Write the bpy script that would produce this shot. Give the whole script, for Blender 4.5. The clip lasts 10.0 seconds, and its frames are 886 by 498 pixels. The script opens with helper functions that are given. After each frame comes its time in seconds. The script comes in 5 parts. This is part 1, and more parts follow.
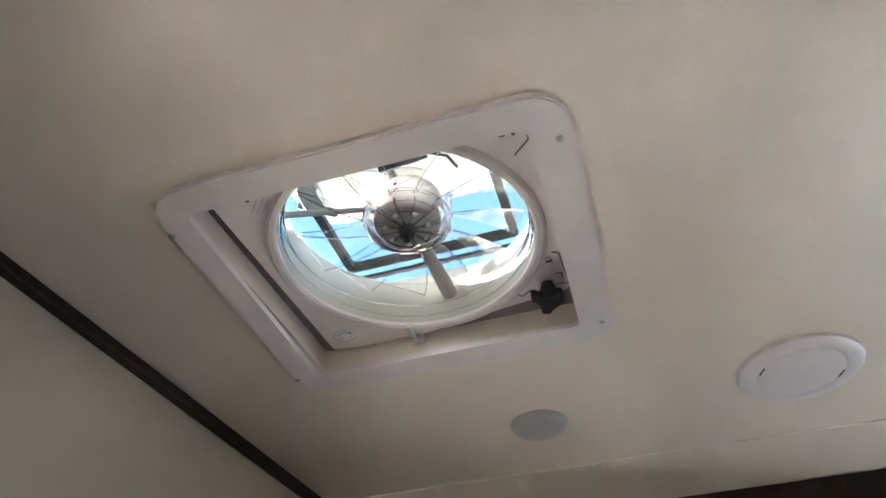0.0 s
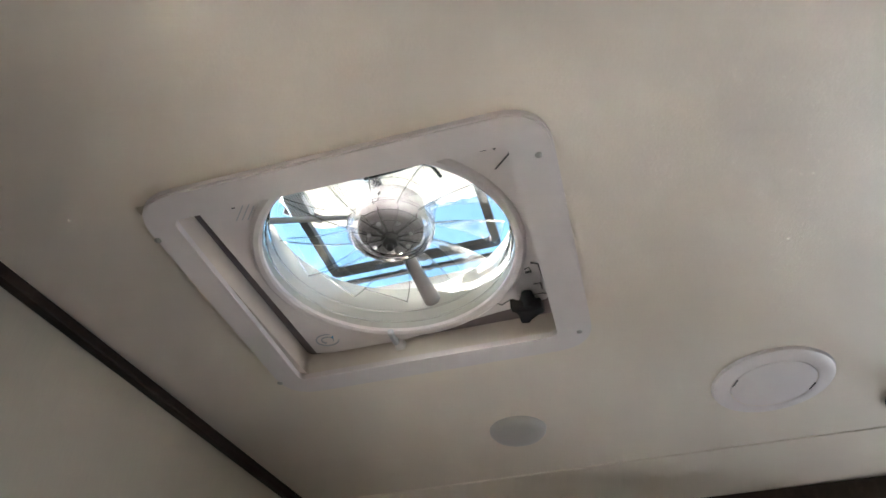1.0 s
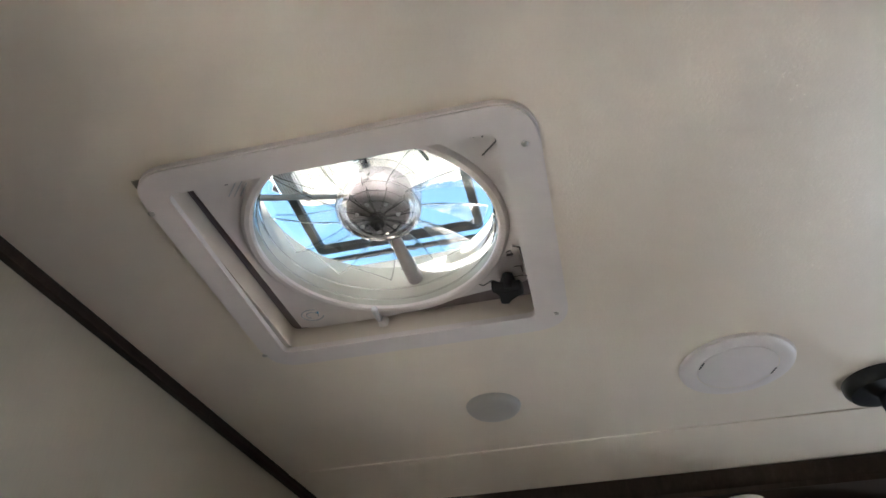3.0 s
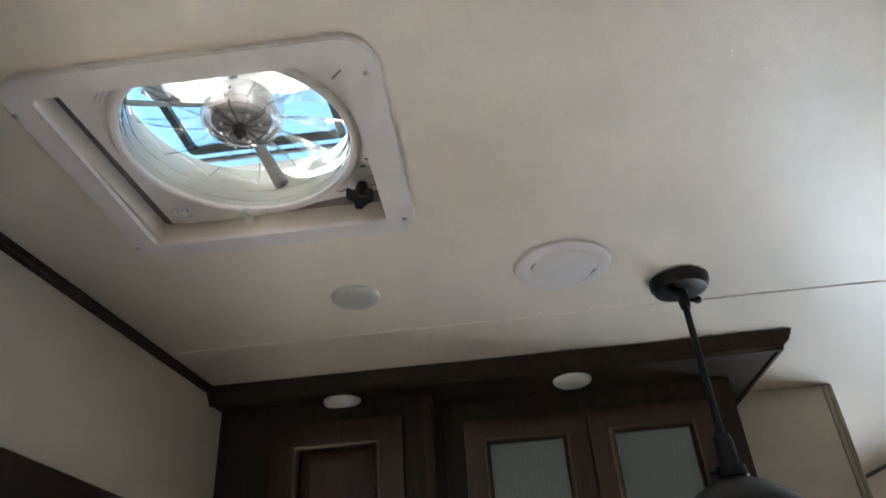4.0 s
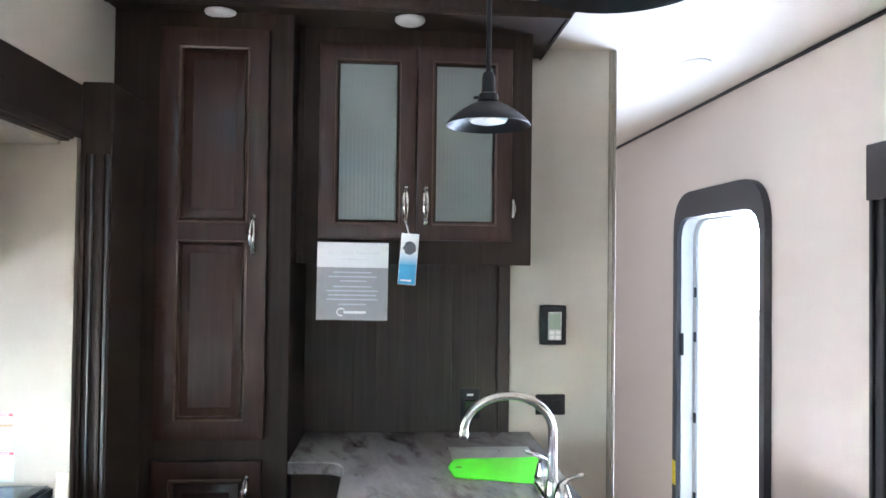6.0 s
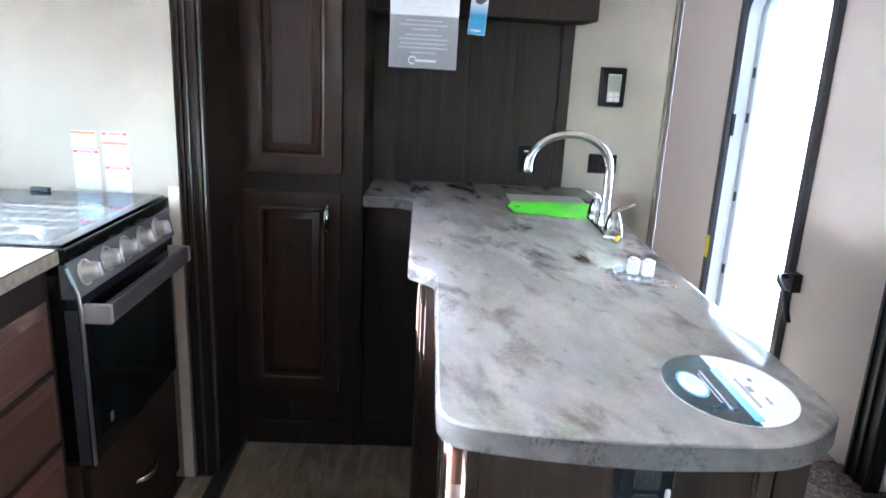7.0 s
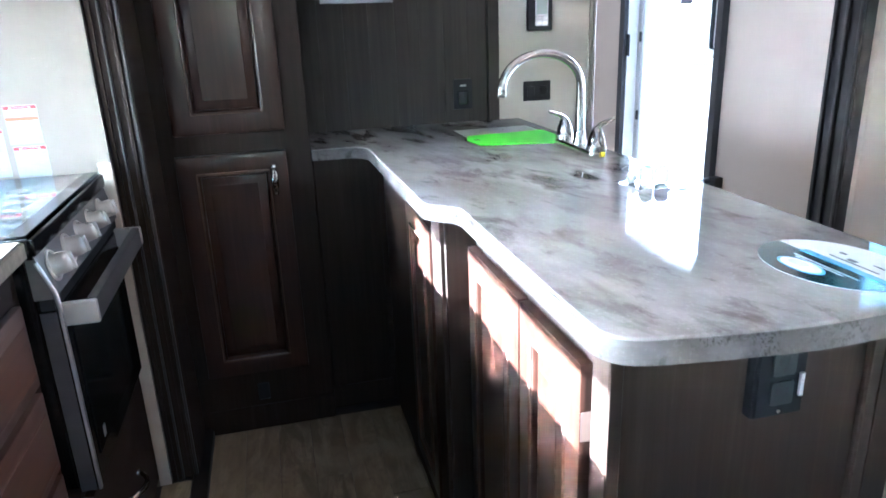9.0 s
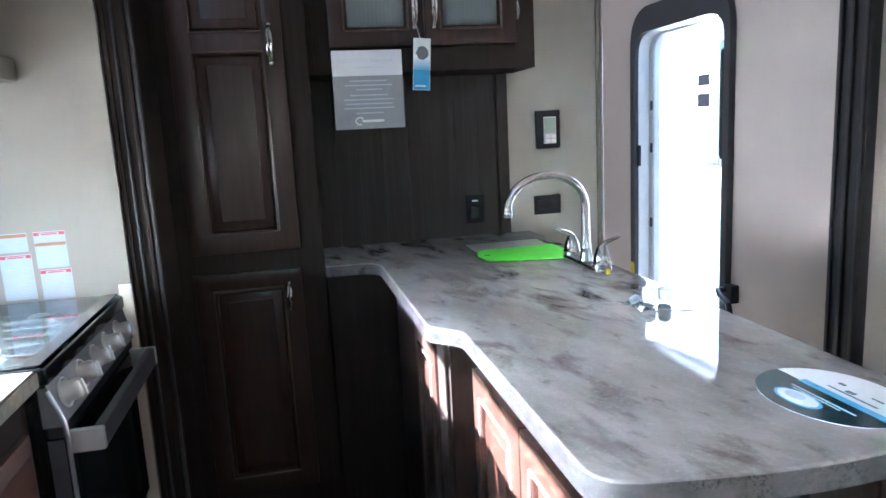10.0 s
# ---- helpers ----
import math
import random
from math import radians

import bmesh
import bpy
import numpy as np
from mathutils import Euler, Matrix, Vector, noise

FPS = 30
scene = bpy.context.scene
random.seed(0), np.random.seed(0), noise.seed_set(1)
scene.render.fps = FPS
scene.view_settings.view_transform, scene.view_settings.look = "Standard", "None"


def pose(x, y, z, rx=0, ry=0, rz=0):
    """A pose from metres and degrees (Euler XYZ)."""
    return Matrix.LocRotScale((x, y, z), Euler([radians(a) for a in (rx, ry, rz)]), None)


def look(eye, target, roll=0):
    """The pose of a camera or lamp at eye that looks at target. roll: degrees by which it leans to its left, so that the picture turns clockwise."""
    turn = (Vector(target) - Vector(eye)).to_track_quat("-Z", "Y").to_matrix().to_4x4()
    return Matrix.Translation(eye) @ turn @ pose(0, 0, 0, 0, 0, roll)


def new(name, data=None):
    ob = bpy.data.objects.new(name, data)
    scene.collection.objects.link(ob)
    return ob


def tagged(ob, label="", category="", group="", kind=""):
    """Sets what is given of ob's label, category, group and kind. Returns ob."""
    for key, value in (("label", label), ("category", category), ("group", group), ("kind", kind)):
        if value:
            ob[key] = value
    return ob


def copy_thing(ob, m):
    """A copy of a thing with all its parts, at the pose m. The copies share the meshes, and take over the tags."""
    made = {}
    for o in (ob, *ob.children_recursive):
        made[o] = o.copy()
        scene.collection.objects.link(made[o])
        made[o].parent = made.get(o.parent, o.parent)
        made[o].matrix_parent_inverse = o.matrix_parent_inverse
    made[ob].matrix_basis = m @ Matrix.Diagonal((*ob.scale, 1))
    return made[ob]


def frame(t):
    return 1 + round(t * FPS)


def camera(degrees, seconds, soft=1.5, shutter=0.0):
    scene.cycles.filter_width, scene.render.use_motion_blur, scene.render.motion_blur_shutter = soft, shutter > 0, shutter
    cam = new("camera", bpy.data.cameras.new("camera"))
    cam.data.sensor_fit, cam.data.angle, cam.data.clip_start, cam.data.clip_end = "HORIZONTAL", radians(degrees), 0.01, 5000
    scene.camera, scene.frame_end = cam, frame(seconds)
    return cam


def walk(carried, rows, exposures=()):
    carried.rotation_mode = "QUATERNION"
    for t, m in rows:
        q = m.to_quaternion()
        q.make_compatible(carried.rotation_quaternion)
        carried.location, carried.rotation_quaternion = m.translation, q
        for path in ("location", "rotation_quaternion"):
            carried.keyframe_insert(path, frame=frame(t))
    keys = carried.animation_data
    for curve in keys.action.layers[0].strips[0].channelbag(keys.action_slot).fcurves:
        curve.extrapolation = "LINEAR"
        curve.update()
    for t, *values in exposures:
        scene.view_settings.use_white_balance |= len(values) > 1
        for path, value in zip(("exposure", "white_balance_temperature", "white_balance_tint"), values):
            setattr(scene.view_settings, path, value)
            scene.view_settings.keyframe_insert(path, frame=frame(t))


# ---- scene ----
cam = camera(65.6, 10.0, soft=1.5, shutter=0.18)
PATH = [
    (0, (-0.03, 0.004, 1.731), (-0.436, 1.414, 3.09), -1.6),
    (0.5, (-0.021, 0.002, 1.725), (-0.427, 1.424, 3.072), -1.2),
    (1, (-0.014, -0.012, 1.727), (-0.394, 1.405, 3.086), -1.1),
    (1.5, (-0.008, -0.024, 1.725), (-0.364, 1.366, 3.118), -1.1),
    (2, (-0.006, -0.025, 1.726), (-0.364, 1.385, 3.099), -0.8),
    (3.3, (-0.021, -0.054, 1.692), (-0.311, 1.472, 2.951), -1.8),
    (3.5, (-0.006, -0.076, 1.679), (-0.212, 1.504, 2.888), -3.8),
    (3.7, (0.008, -0.098, 1.672), (-0.125, 1.528, 2.828), -3.9),
    (4, (0.074, -0.135, 1.657), (-0.028, 1.569, 2.698), -4.4),
    (4.2, (0.109, -0.162, 1.647), (0.012, 1.637, 2.515), -3.3),
    (4.3, (0.136, -0.181, 1.643), (0.056, 1.661, 2.416), -1.9),
    (4.5, (0.177, -0.21, 1.614), (0.133, 1.668, 2.301), 0.3),
    (4.6, (0.196, -0.226, 1.604), (0.156, 1.67, 2.238), 0.5),
    (4.7, (0.213, -0.234, 1.603), (0.191, 1.684, 2.169), 0.1),
    (4.8, (0.237, -0.253, 1.585), (0.23, 1.683, 2.089), -0.0),
    (5, (0.269, -0.299, 1.573), (0.355, 1.67, 1.913), 0.4),
    (5.2, (0.255, -0.343, 1.554), (0.448, 1.632, 1.805), 0.7),
    (6.3, (0.215, -0.673, 1.475), (0.338, 1.323, 1.409), 0.9),
    (6.5, (0.204, -0.704, 1.442), (0.32, 1.286, 1.279), 1.3),
    (6.8, (0.188, -0.74, 1.356), (0.249, 1.222, 0.972), 2.1),
    (7, (0.134, -0.758, 1.343), (0.184, 1.171, 0.819), 2.8),
    (7.2, (0.095, -0.755, 1.307), (0.157, 1.159, 0.729), 3.2),
    (7.5, (0.022, -0.727, 1.277), (0.118, 1.16, 0.623), 1.3),
    (7.7, (-0.055, -0.697, 1.267), (0.159, 1.162, 0.563), -0.6),
    (8, (-0.137, -0.676, 1.256), (0.235, 1.135, 0.493), -0.6),
    (8.2, (-0.15, -0.664, 1.241), (0.252, 1.13, 0.454), -1.8),
    (8.5, (-0.167, -0.65, 1.238), (0.265, 1.131, 0.438), -2.7),
    (8.8, (-0.181, -0.634, 1.251), (0.277, 1.174, 0.531), -2.3),
    (9, (-0.186, -0.631, 1.263), (0.259, 1.214, 0.632), -2.2),
    (9.2, (-0.201, -0.625, 1.278), (0.23, 1.248, 0.727), -2.4),
    (9.5, (-0.204, -0.621, 1.303), (0.18, 1.292, 0.865), -3.1),
    (9.7, (-0.196, -0.629, 1.314), (0.173, 1.297, 0.924), -3.3),
    (10, (-0.142, -0.657, 1.318), (0.257, 1.271, 0.965), -3.0),
]

# the camera's own exposure and white balance along the way
EXPOSURES = [(0.0, 3.97, 6060, 12), (2.2, 3.95, 6060, 11), (3.5, 3.87, 6040, 11), (4.0, 3.96, 5900, 8), (4.5, 4.95, 5740, 9), (5.0, 5.66, 5480, 10), (5.3, 5.7, 5380, 11), (6.5, 5.5, 5180, 13), (7.2, 5.5, 5040, 13), (7.6, 5.6, 4980, 12), (8.5, 5.76, 4880, 11), (9.5, 5.03, 4930, 13), (10.0, 4.83, 4980, 13)]
walk(cam, [(t, look(eye, target, roll)) for t, eye, target, roll in PATH], EXPOSURES)
SKY, SUN = 0.040, 5.0

# ---- world, sun, lights ----
SUN_WAY = Vector((1.0, -0.05, -0.345)).normalized()
world = bpy.data.worlds.new("sky")
scene.world = world
world.use_nodes = True
wn = world.node_tree.nodes
sky = wn.new("ShaderNodeTexSky")
sky.sky_type = "NISHITA"
sky.sun_disc = False
sky.sun_elevation = math.asin(-SUN_WAY.z)
sky.sun_rotation = radians(-87)
sky.dust_density = 0.3
sky.ozone_density = 0.0
clear = wn.new("ShaderNodeMix")
clear.data_type, clear.blend_type = "RGBA", "MULTIPLY"
clear.inputs[0].default_value, clear.inputs[7].default_value = 1.0, (0.84, 1.06, 1.02, 1)
world.node_tree.links.new(sky.outputs[0], clear.inputs[6])
world.node_tree.links.new(clear.outputs[2], wn["Background"].inputs[0])
wn["Background"].inputs[1].default_value = SKY
sun_data = bpy.data.lights.new("sun", "SUN")
sun_data.energy, sun_data.angle, sun_data.color = SUN, radians(0.5), (1.0, 0.94, 0.86)
sun = new("sun", sun_data)
sun.matrix_world = look((-6, 0.6, 3), Vector((-6, 0.6, 3)) + SUN_WAY)


def window_light(where, target, w, h, watts):
    """Sky light entering by a window's opening."""
    d = bpy.data.lights.new("window_light", "AREA")
    d.shape, d.size, d.size_y, d.energy, d.color = "RECTANGLE", w, h, watts, (0.86, 0.93, 1.0)
    new("window_light", d).matrix_world = look(where, target)


# ---- materials ----
def material(name):
    m = bpy.data.materials.new(name)
    m.use_nodes = True
    return m, m.node_tree.nodes, m.node_tree.links, m.node_tree.nodes["Principled BSDF"]


def coords(n, l, scale=(1, 1, 1), by_object=False):
    """Position in metres (shifted per object when by_object), scaled per axis."""
    g = n.new("ShaderNodeNewGeometry")
    mp = n.new("ShaderNodeMapping")
    mp.inputs["Scale"].default_value = scale
    l.new(g.outputs["Position"], mp.inputs["Vector"])
    if by_object:
        oi = n.new("ShaderNodeObjectInfo")
        mul = n.new("ShaderNodeVectorMath")
        mul.operation = "SCALE"
        cx = n.new("ShaderNodeCombineXYZ")
        for i in range(3):
            l.new(oi.outputs["Random"], cx.inputs[i])
        l.new(cx.outputs[0], mul.inputs[0])
        mul.inputs["Scale"].default_value = 37.0
        l.new(mul.outputs[0], mp.inputs["Location"])
    return mp.outputs[0]


def noise_tex(n, l, vec, scale, detail=4, rough=0.55, distort=0.0):
    t = n.new("ShaderNodeTexNoise")
    t.inputs["Scale"].default_value, t.inputs["Detail"].default_value = scale, detail
    t.inputs["Roughness"].default_value, t.inputs["Distortion"].default_value = rough, distort
    l.new(vec, t.inputs["Vector"])
    return t.outputs["Fac"]


def ramp(n, l, fac, stops):
    r = n.new("ShaderNodeValToRGB")
    e = r.color_ramp.elements
    while len(e) < len(stops):
        e.new(0.5)
    for el, (p, c) in zip(e, stops):
        el.position = p
        el.color = (*c, 1) if len(c) == 3 else c
    l.new(fac, r.inputs[0])
    return r.outputs[0]


def mix(n, l, fac, a, b, mode="MIX"):
    m = n.new("ShaderNodeMix")
    m.data_type, m.blend_type = "RGBA", mode
    if isinstance(fac, float):
        m.inputs[0].default_value = fac
    else:
        l.new(fac, m.inputs[0])
    for s, v in ((6, a), (7, b)):
        if isinstance(v, tuple):
            m.inputs[s].default_value = (*v, 1)
        else:
            l.new(v, m.inputs[s])
    return m.outputs[2]


def bump(n, l, p, height, strength=0.2, dist=0.002):
    b = n.new("ShaderNodeBump")
    b.inputs["Strength"].default_value, b.inputs["Distance"].default_value = strength, dist
    l.new(height, b.inputs["Height"])
    l.new(b.outputs[0], p.inputs["Normal"])


def span(n, l, fac, lo, hi):
    m = n.new("ShaderNodeMapRange")
    m.inputs["To Min"].default_value, m.inputs["To Max"].default_value = lo, hi
    l.new(fac, m.inputs["Value"])
    return m.outputs[0]


def plain(name, color, rough=0.5, metal=0.0, vary=0.12, scale=30, grain=0.0):
    """Painted, moulded or metal surface with slight mottling and uneven gloss."""
    m, n, l, p = material(name)
    v = coords(n, l)
    f = noise_tex(n, l, v, scale, 3)
    f2 = noise_tex(n, l, v, scale * 0.12, 2)
    lo = tuple(c * (1 - vary) for c in color)
    hi = tuple(min(1, c * (1 + vary)) for c in color)
    c = ramp(n, l, f, [(0.3, lo), (0.7, hi)])
    c2 = mix(n, l, span(n, l, f2, 0.0, 0.5), c, tuple(x * (1 - vary) for x in color))
    l.new(c2, p.inputs["Base Color"])
    l.new(span(n, l, f, max(0.02, rough - 0.07), min(1, rough + 0.07)), p.inputs["Roughness"])
    p.inputs["Metallic"].default_value = metal
    if grain:
        bump(n, l, p, noise_tex(n, l, v, scale * 12, 2), grain, 0.001)
    return m


def wood(name, dark, mid, light, stretch=(1, 1, 0.06), rough=0.35, coat=0.25, scale=55, by_object=True, spec=0.5):
    """Stained wood: long grain, broad tone drift, satin varnish."""
    m, n, l, p = material(name)
    v = coords(n, l, stretch, by_object)
    g = noise_tex(n, l, v, scale, 6, 0.65, 0.6)
    w = noise_tex(n, l, v, scale * 0.16, 3, 0.5, 1.0)
    c = ramp(n, l, g, [(0.25, dark), (0.55, mid), (0.8, light)])
    l.new(mix(n, l, span(n, l, w, 0.0, 0.7), c, dark), p.inputs["Base Color"])
    l.new(span(n, l, g, rough - 0.06, rough + 0.12), p.inputs["Roughness"])
    p.inputs["Specular IOR Level"].default_value = spec
    p.inputs["Coat Weight"].default_value = coat
    p.inputs["Coat Roughness"].default_value = 0.11
    bump(n, l, p, g, 0.12, 0.001)
    return m


M_frame = wood("espresso_laminate", (0.0179, 0.0115, 0.0080), (0.0338, 0.0224, 0.0159), (0.0576, 0.0408, 0.0308), (1, 1, 0.04), 0.55, 0.0, spec=0.18)
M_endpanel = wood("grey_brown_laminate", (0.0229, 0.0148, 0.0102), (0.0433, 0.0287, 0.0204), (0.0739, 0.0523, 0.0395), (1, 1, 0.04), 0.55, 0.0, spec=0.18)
# greyer and lighter than the cabinets: the doorway's veiling glare in the colour
M_splash = wood("hazed_brown_laminate", (0.042, 0.033, 0.027), (0.068, 0.055, 0.046), (0.098, 0.080, 0.067), (1, 1, 0.03), 0.5, 0.0, spec=0.2)
M_door = wood("cherry_stained_wood", (0.0215, 0.0088, 0.0053), (0.0450, 0.0196, 0.0118), (0.0770, 0.0360, 0.0226), (1, 1, 0.06), 0.36, 0.18, spec=0.3)
# lighter than the doors: light missing on the east-facing drawers is painted in
M_drawer = wood("brightened_cherry_wood_across", (0.074, 0.036, 0.0244), (0.140, 0.072, 0.0517), (0.215, 0.120, 0.090), (1, 0.06, 1), 0.30, 0.5)
# pale base colour stands in for the highlights along the beads
M_bead = plain("highlit_cherry_moulding", (0.115, 0.078, 0.062), 0.18, 0, 0.06, 8)
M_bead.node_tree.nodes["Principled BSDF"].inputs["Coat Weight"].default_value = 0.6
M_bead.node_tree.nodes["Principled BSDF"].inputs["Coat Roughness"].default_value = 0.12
# lighter grey paints the gloss lines on the jamb's narrow flutes
M_flute = plain("highlight_grey_moulding", (0.058, 0.054, 0.052), 0.34, 0, 0.03, 6)
M_trim = plain("dark_vinyl_trim", (0.020, 0.017, 0.017), 0.4, 0, 0.2, 60, 0.1)
M_white = plain("white_plastic", (0.78, 0.76, 0.74), 0.35, 0, 0.04, 25, 0.05)
M_lens = plain("frosted_lamp_lens", (0.70, 0.70, 0.69), 0.3, 0, 0.03, 40)
M_greylens = plain("grey_frosted_lens", (0.40, 0.39, 0.385), 0.35, 0, 0.03, 40)
M_black = plain("black_plastic", (0.014, 0.014, 0.015), 0.4, 0, 0.2, 80, 0.1)
M_blackmetal = plain("matt_black_painted_metal", (0.007, 0.008, 0.010), 0.36, 0.0, 0.25, 60, 0.08)
M_black.node_tree.nodes["Principled BSDF"].inputs["Specular IOR Level"].default_value = 0.3
M_blackmetal.node_tree.nodes["Principled BSDF"].inputs["Specular IOR Level"].default_value = 0.35
M_chrome = plain("brushed_nickel", (0.62, 0.60, 0.57), 0.22, 1.0, 0.05, 120)
M_steel = plain("stainless_steel", (0.50, 0.50, 0.50), 0.30, 1.0, 0.08, 6)
M_gratesteel = plain("dark_grate_steel", (0.16, 0.17, 0.18), 0.25, 0.8, 0.15, 30)
M_alu = plain("mill_aluminium", (0.60, 0.62, 0.65), 0.35, 1.0, 0.08, 40)
M_screw = plain("zinc_screw", (0.45, 0.44, 0.43), 0.35, 1.0, 0.1, 100)
M_paper = plain("white_paper", (0.66, 0.66, 0.655), 0.6, 0, 0.03, 40)
M_greypaper = plain("grey_printed_card", (0.27, 0.27, 0.275), 0.5, 0, 0.04, 40)
M_sheet = plain("grey_printed_sheet", (0.33, 0.32, 0.31), 0.3, 0, 0.15, 60)
M_matt = plain("matt_black_plastic", (0.012, 0.013, 0.015), 0.8, 0, 0.2, 80)
M_matt.node_tree.nodes["Principled BSDF"].inputs["Specular IOR Level"].default_value = 0.1
M_doorframe = plain("dark_grey_moulded_plastic", (0.040, 0.040, 0.046), 0.42, 0, 0.12, 50, 0.08)
M_brown_ink = plain("brown_print", (0.34, 0.15, 0.07), 0.5, 0, 0.08)
# white label paper, darkened and blued to offset the overlit end wall
M_label = plain("dimmed_label_paper", (0.37, 0.405, 0.43), 0.5, 0, 0.03, 40)
M_red = plain("red_print", (0.50, 0.06, 0.06), 0.5, 0, 0.05)
M_ink = plain("dark_print", (0.10, 0.10, 0.11), 0.5, 0, 0.1)
M_greyink = plain("grey_print", (0.42, 0.45, 0.50), 0.5, 0, 0.1)
M_paleink = plain("pale_grey_print", (0.60, 0.61, 0.62), 0.5, 0, 0.1)
M_teal = plain("teal_print", (0.012, 0.055, 0.070), 0.12, 0, 0.15)
M_fade = [plain("fading_blue_print", (0.05 + 0.12 * k, 0.32 + 0.08 * k, 0.56 + 0.04 * k), 0.3, 0, 0.05) for k in range(1, 7)]
M_sky_ink = plain("light_blue_print", (0.05, 0.30, 0.55), 0.3, 0, 0.1)
M_green = plain("lime_green_plastic_sheet", (0.16, 0.80, 0.02), 0.35, 0, 0.05)
M_yellow = plain("yellow_label", (0.80, 0.62, 0.02), 0.45, 0, 0.06)
M_panel = plain("grey_brushed_metal", (0.20, 0.195, 0.19), 0.42, 0.35, 0.1, 60)
M_pull = plain("shaded_brushed_pull", (0.13, 0.128, 0.125), 0.30, 0.5, 0.06, 5)
M_doorend = plain("dark_violet_grey_paint", (0.050, 0.047, 0.050), 0.45, 0, 0.1, 40)
M_knob = plain("pale_satin_knob", (0.66, 0.65, 0.63), 0.30, 0.35, 0.04, 20)
M_far_glass = plain("dark_far_glass", (0.002, 0.002, 0.0025), 0.6, 0, 0.1)
M_far_glass.node_tree.nodes["Principled BSDF"].inputs["Specular IOR Level"].default_value = 0.02
M_fit = plain("cloudy_white_plastic", (0.50, 0.54, 0.52), 0.3, 0, 0.06, 60)
M_jamb = plain("grey_powder_coat", (0.46, 0.46, 0.46), 0.45, 0, 0.1, 40)
M_recept = plain("grey_green_plastic", (0.036, 0.041, 0.039), 0.55, 0, 0.1, 60)
M_recept.node_tree.nodes["Principled BSDF"].inputs["Specular IOR Level"].default_value = 0.1
M_enamel = plain("black_enamel", (0.010, 0.010, 0.011), 0.15, 0, 0.2, 50)
M_trailer = plain("white_trailer_skin", (0.80, 0.80, 0.79), 0.35, 0, 0.04, 3)
M_tyre = plain("tyre_rubber", (0.02, 0.02, 0.02), 0.8, 0, 0.2)


def wallpaper(name, color, rough=0.55):
    """Vinyl-faced panel with a faint vertical weave."""
    m, n, l, p = material(name)
    v = coords(n, l, (1, 1, 0.05))
    g = noise_tex(n, l, v, 420, 2)
    big = noise_tex(n, l, coords(n, l), 2.2, 3)
    c = ramp(n, l, g, [(0.3, tuple(x * 0.98 for x in color)), (0.7, tuple(min(1, x * 1.02) for x in color))])
    l.new(mix(n, l, span(n, l, big, 0.0, 0.25), c, tuple(x * 0.88 for x in color)), p.inputs["Base Color"])
    p.inputs["Roughness"].default_value = rough
    bump(n, l, p, g, 0.03, 0.0005)
    return m


M_wall = wallpaper("beige_wall_vinyl", (0.66, 0.575, 0.505))
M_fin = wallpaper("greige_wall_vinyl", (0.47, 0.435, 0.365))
M_litwall = plain("lit_wall_vinyl", (0.60, 0.545, 0.45), 0.5, 0, 0.04, 20)
# darker than true vinyl: offsets too strong light in the slide-out
M_wall2 = wallpaper("dimmed_wall_vinyl", (0.275, 0.243, 0.193), 0.5)


def ceiling_panel():
    m, n, l, p = material("cream_ceiling_vinyl")
    v = coords(n, l)
    g = noise_tex(n, l, v, 260, 3)
    big = noise_tex(n, l, v, 1.6, 3)
    mid = noise_tex(n, l, v, 38, 4, 0.6)
    c = ramp(n, l, big, [(0.3, (0.71, 0.64, 0.565)), (0.7, (0.77, 0.70, 0.62))])
    l.new(mix(n, l, span(n, l, g, 0.0, 0.12), c, (0.6, 0.55, 0.49)), p.inputs["Base Color"])
    l.new(span(n, l, mid, 0.24, 0.56), p.inputs["Roughness"])
    add = n.new("ShaderNodeMath")
    add.operation = "ADD"
    l.new(g, add.inputs[0])
    l.new(mid, add.inputs[1])
    bump(n, l, p, add.outputs[0], 0.16, 0.002)
    return m


M_ceiling = ceiling_panel()


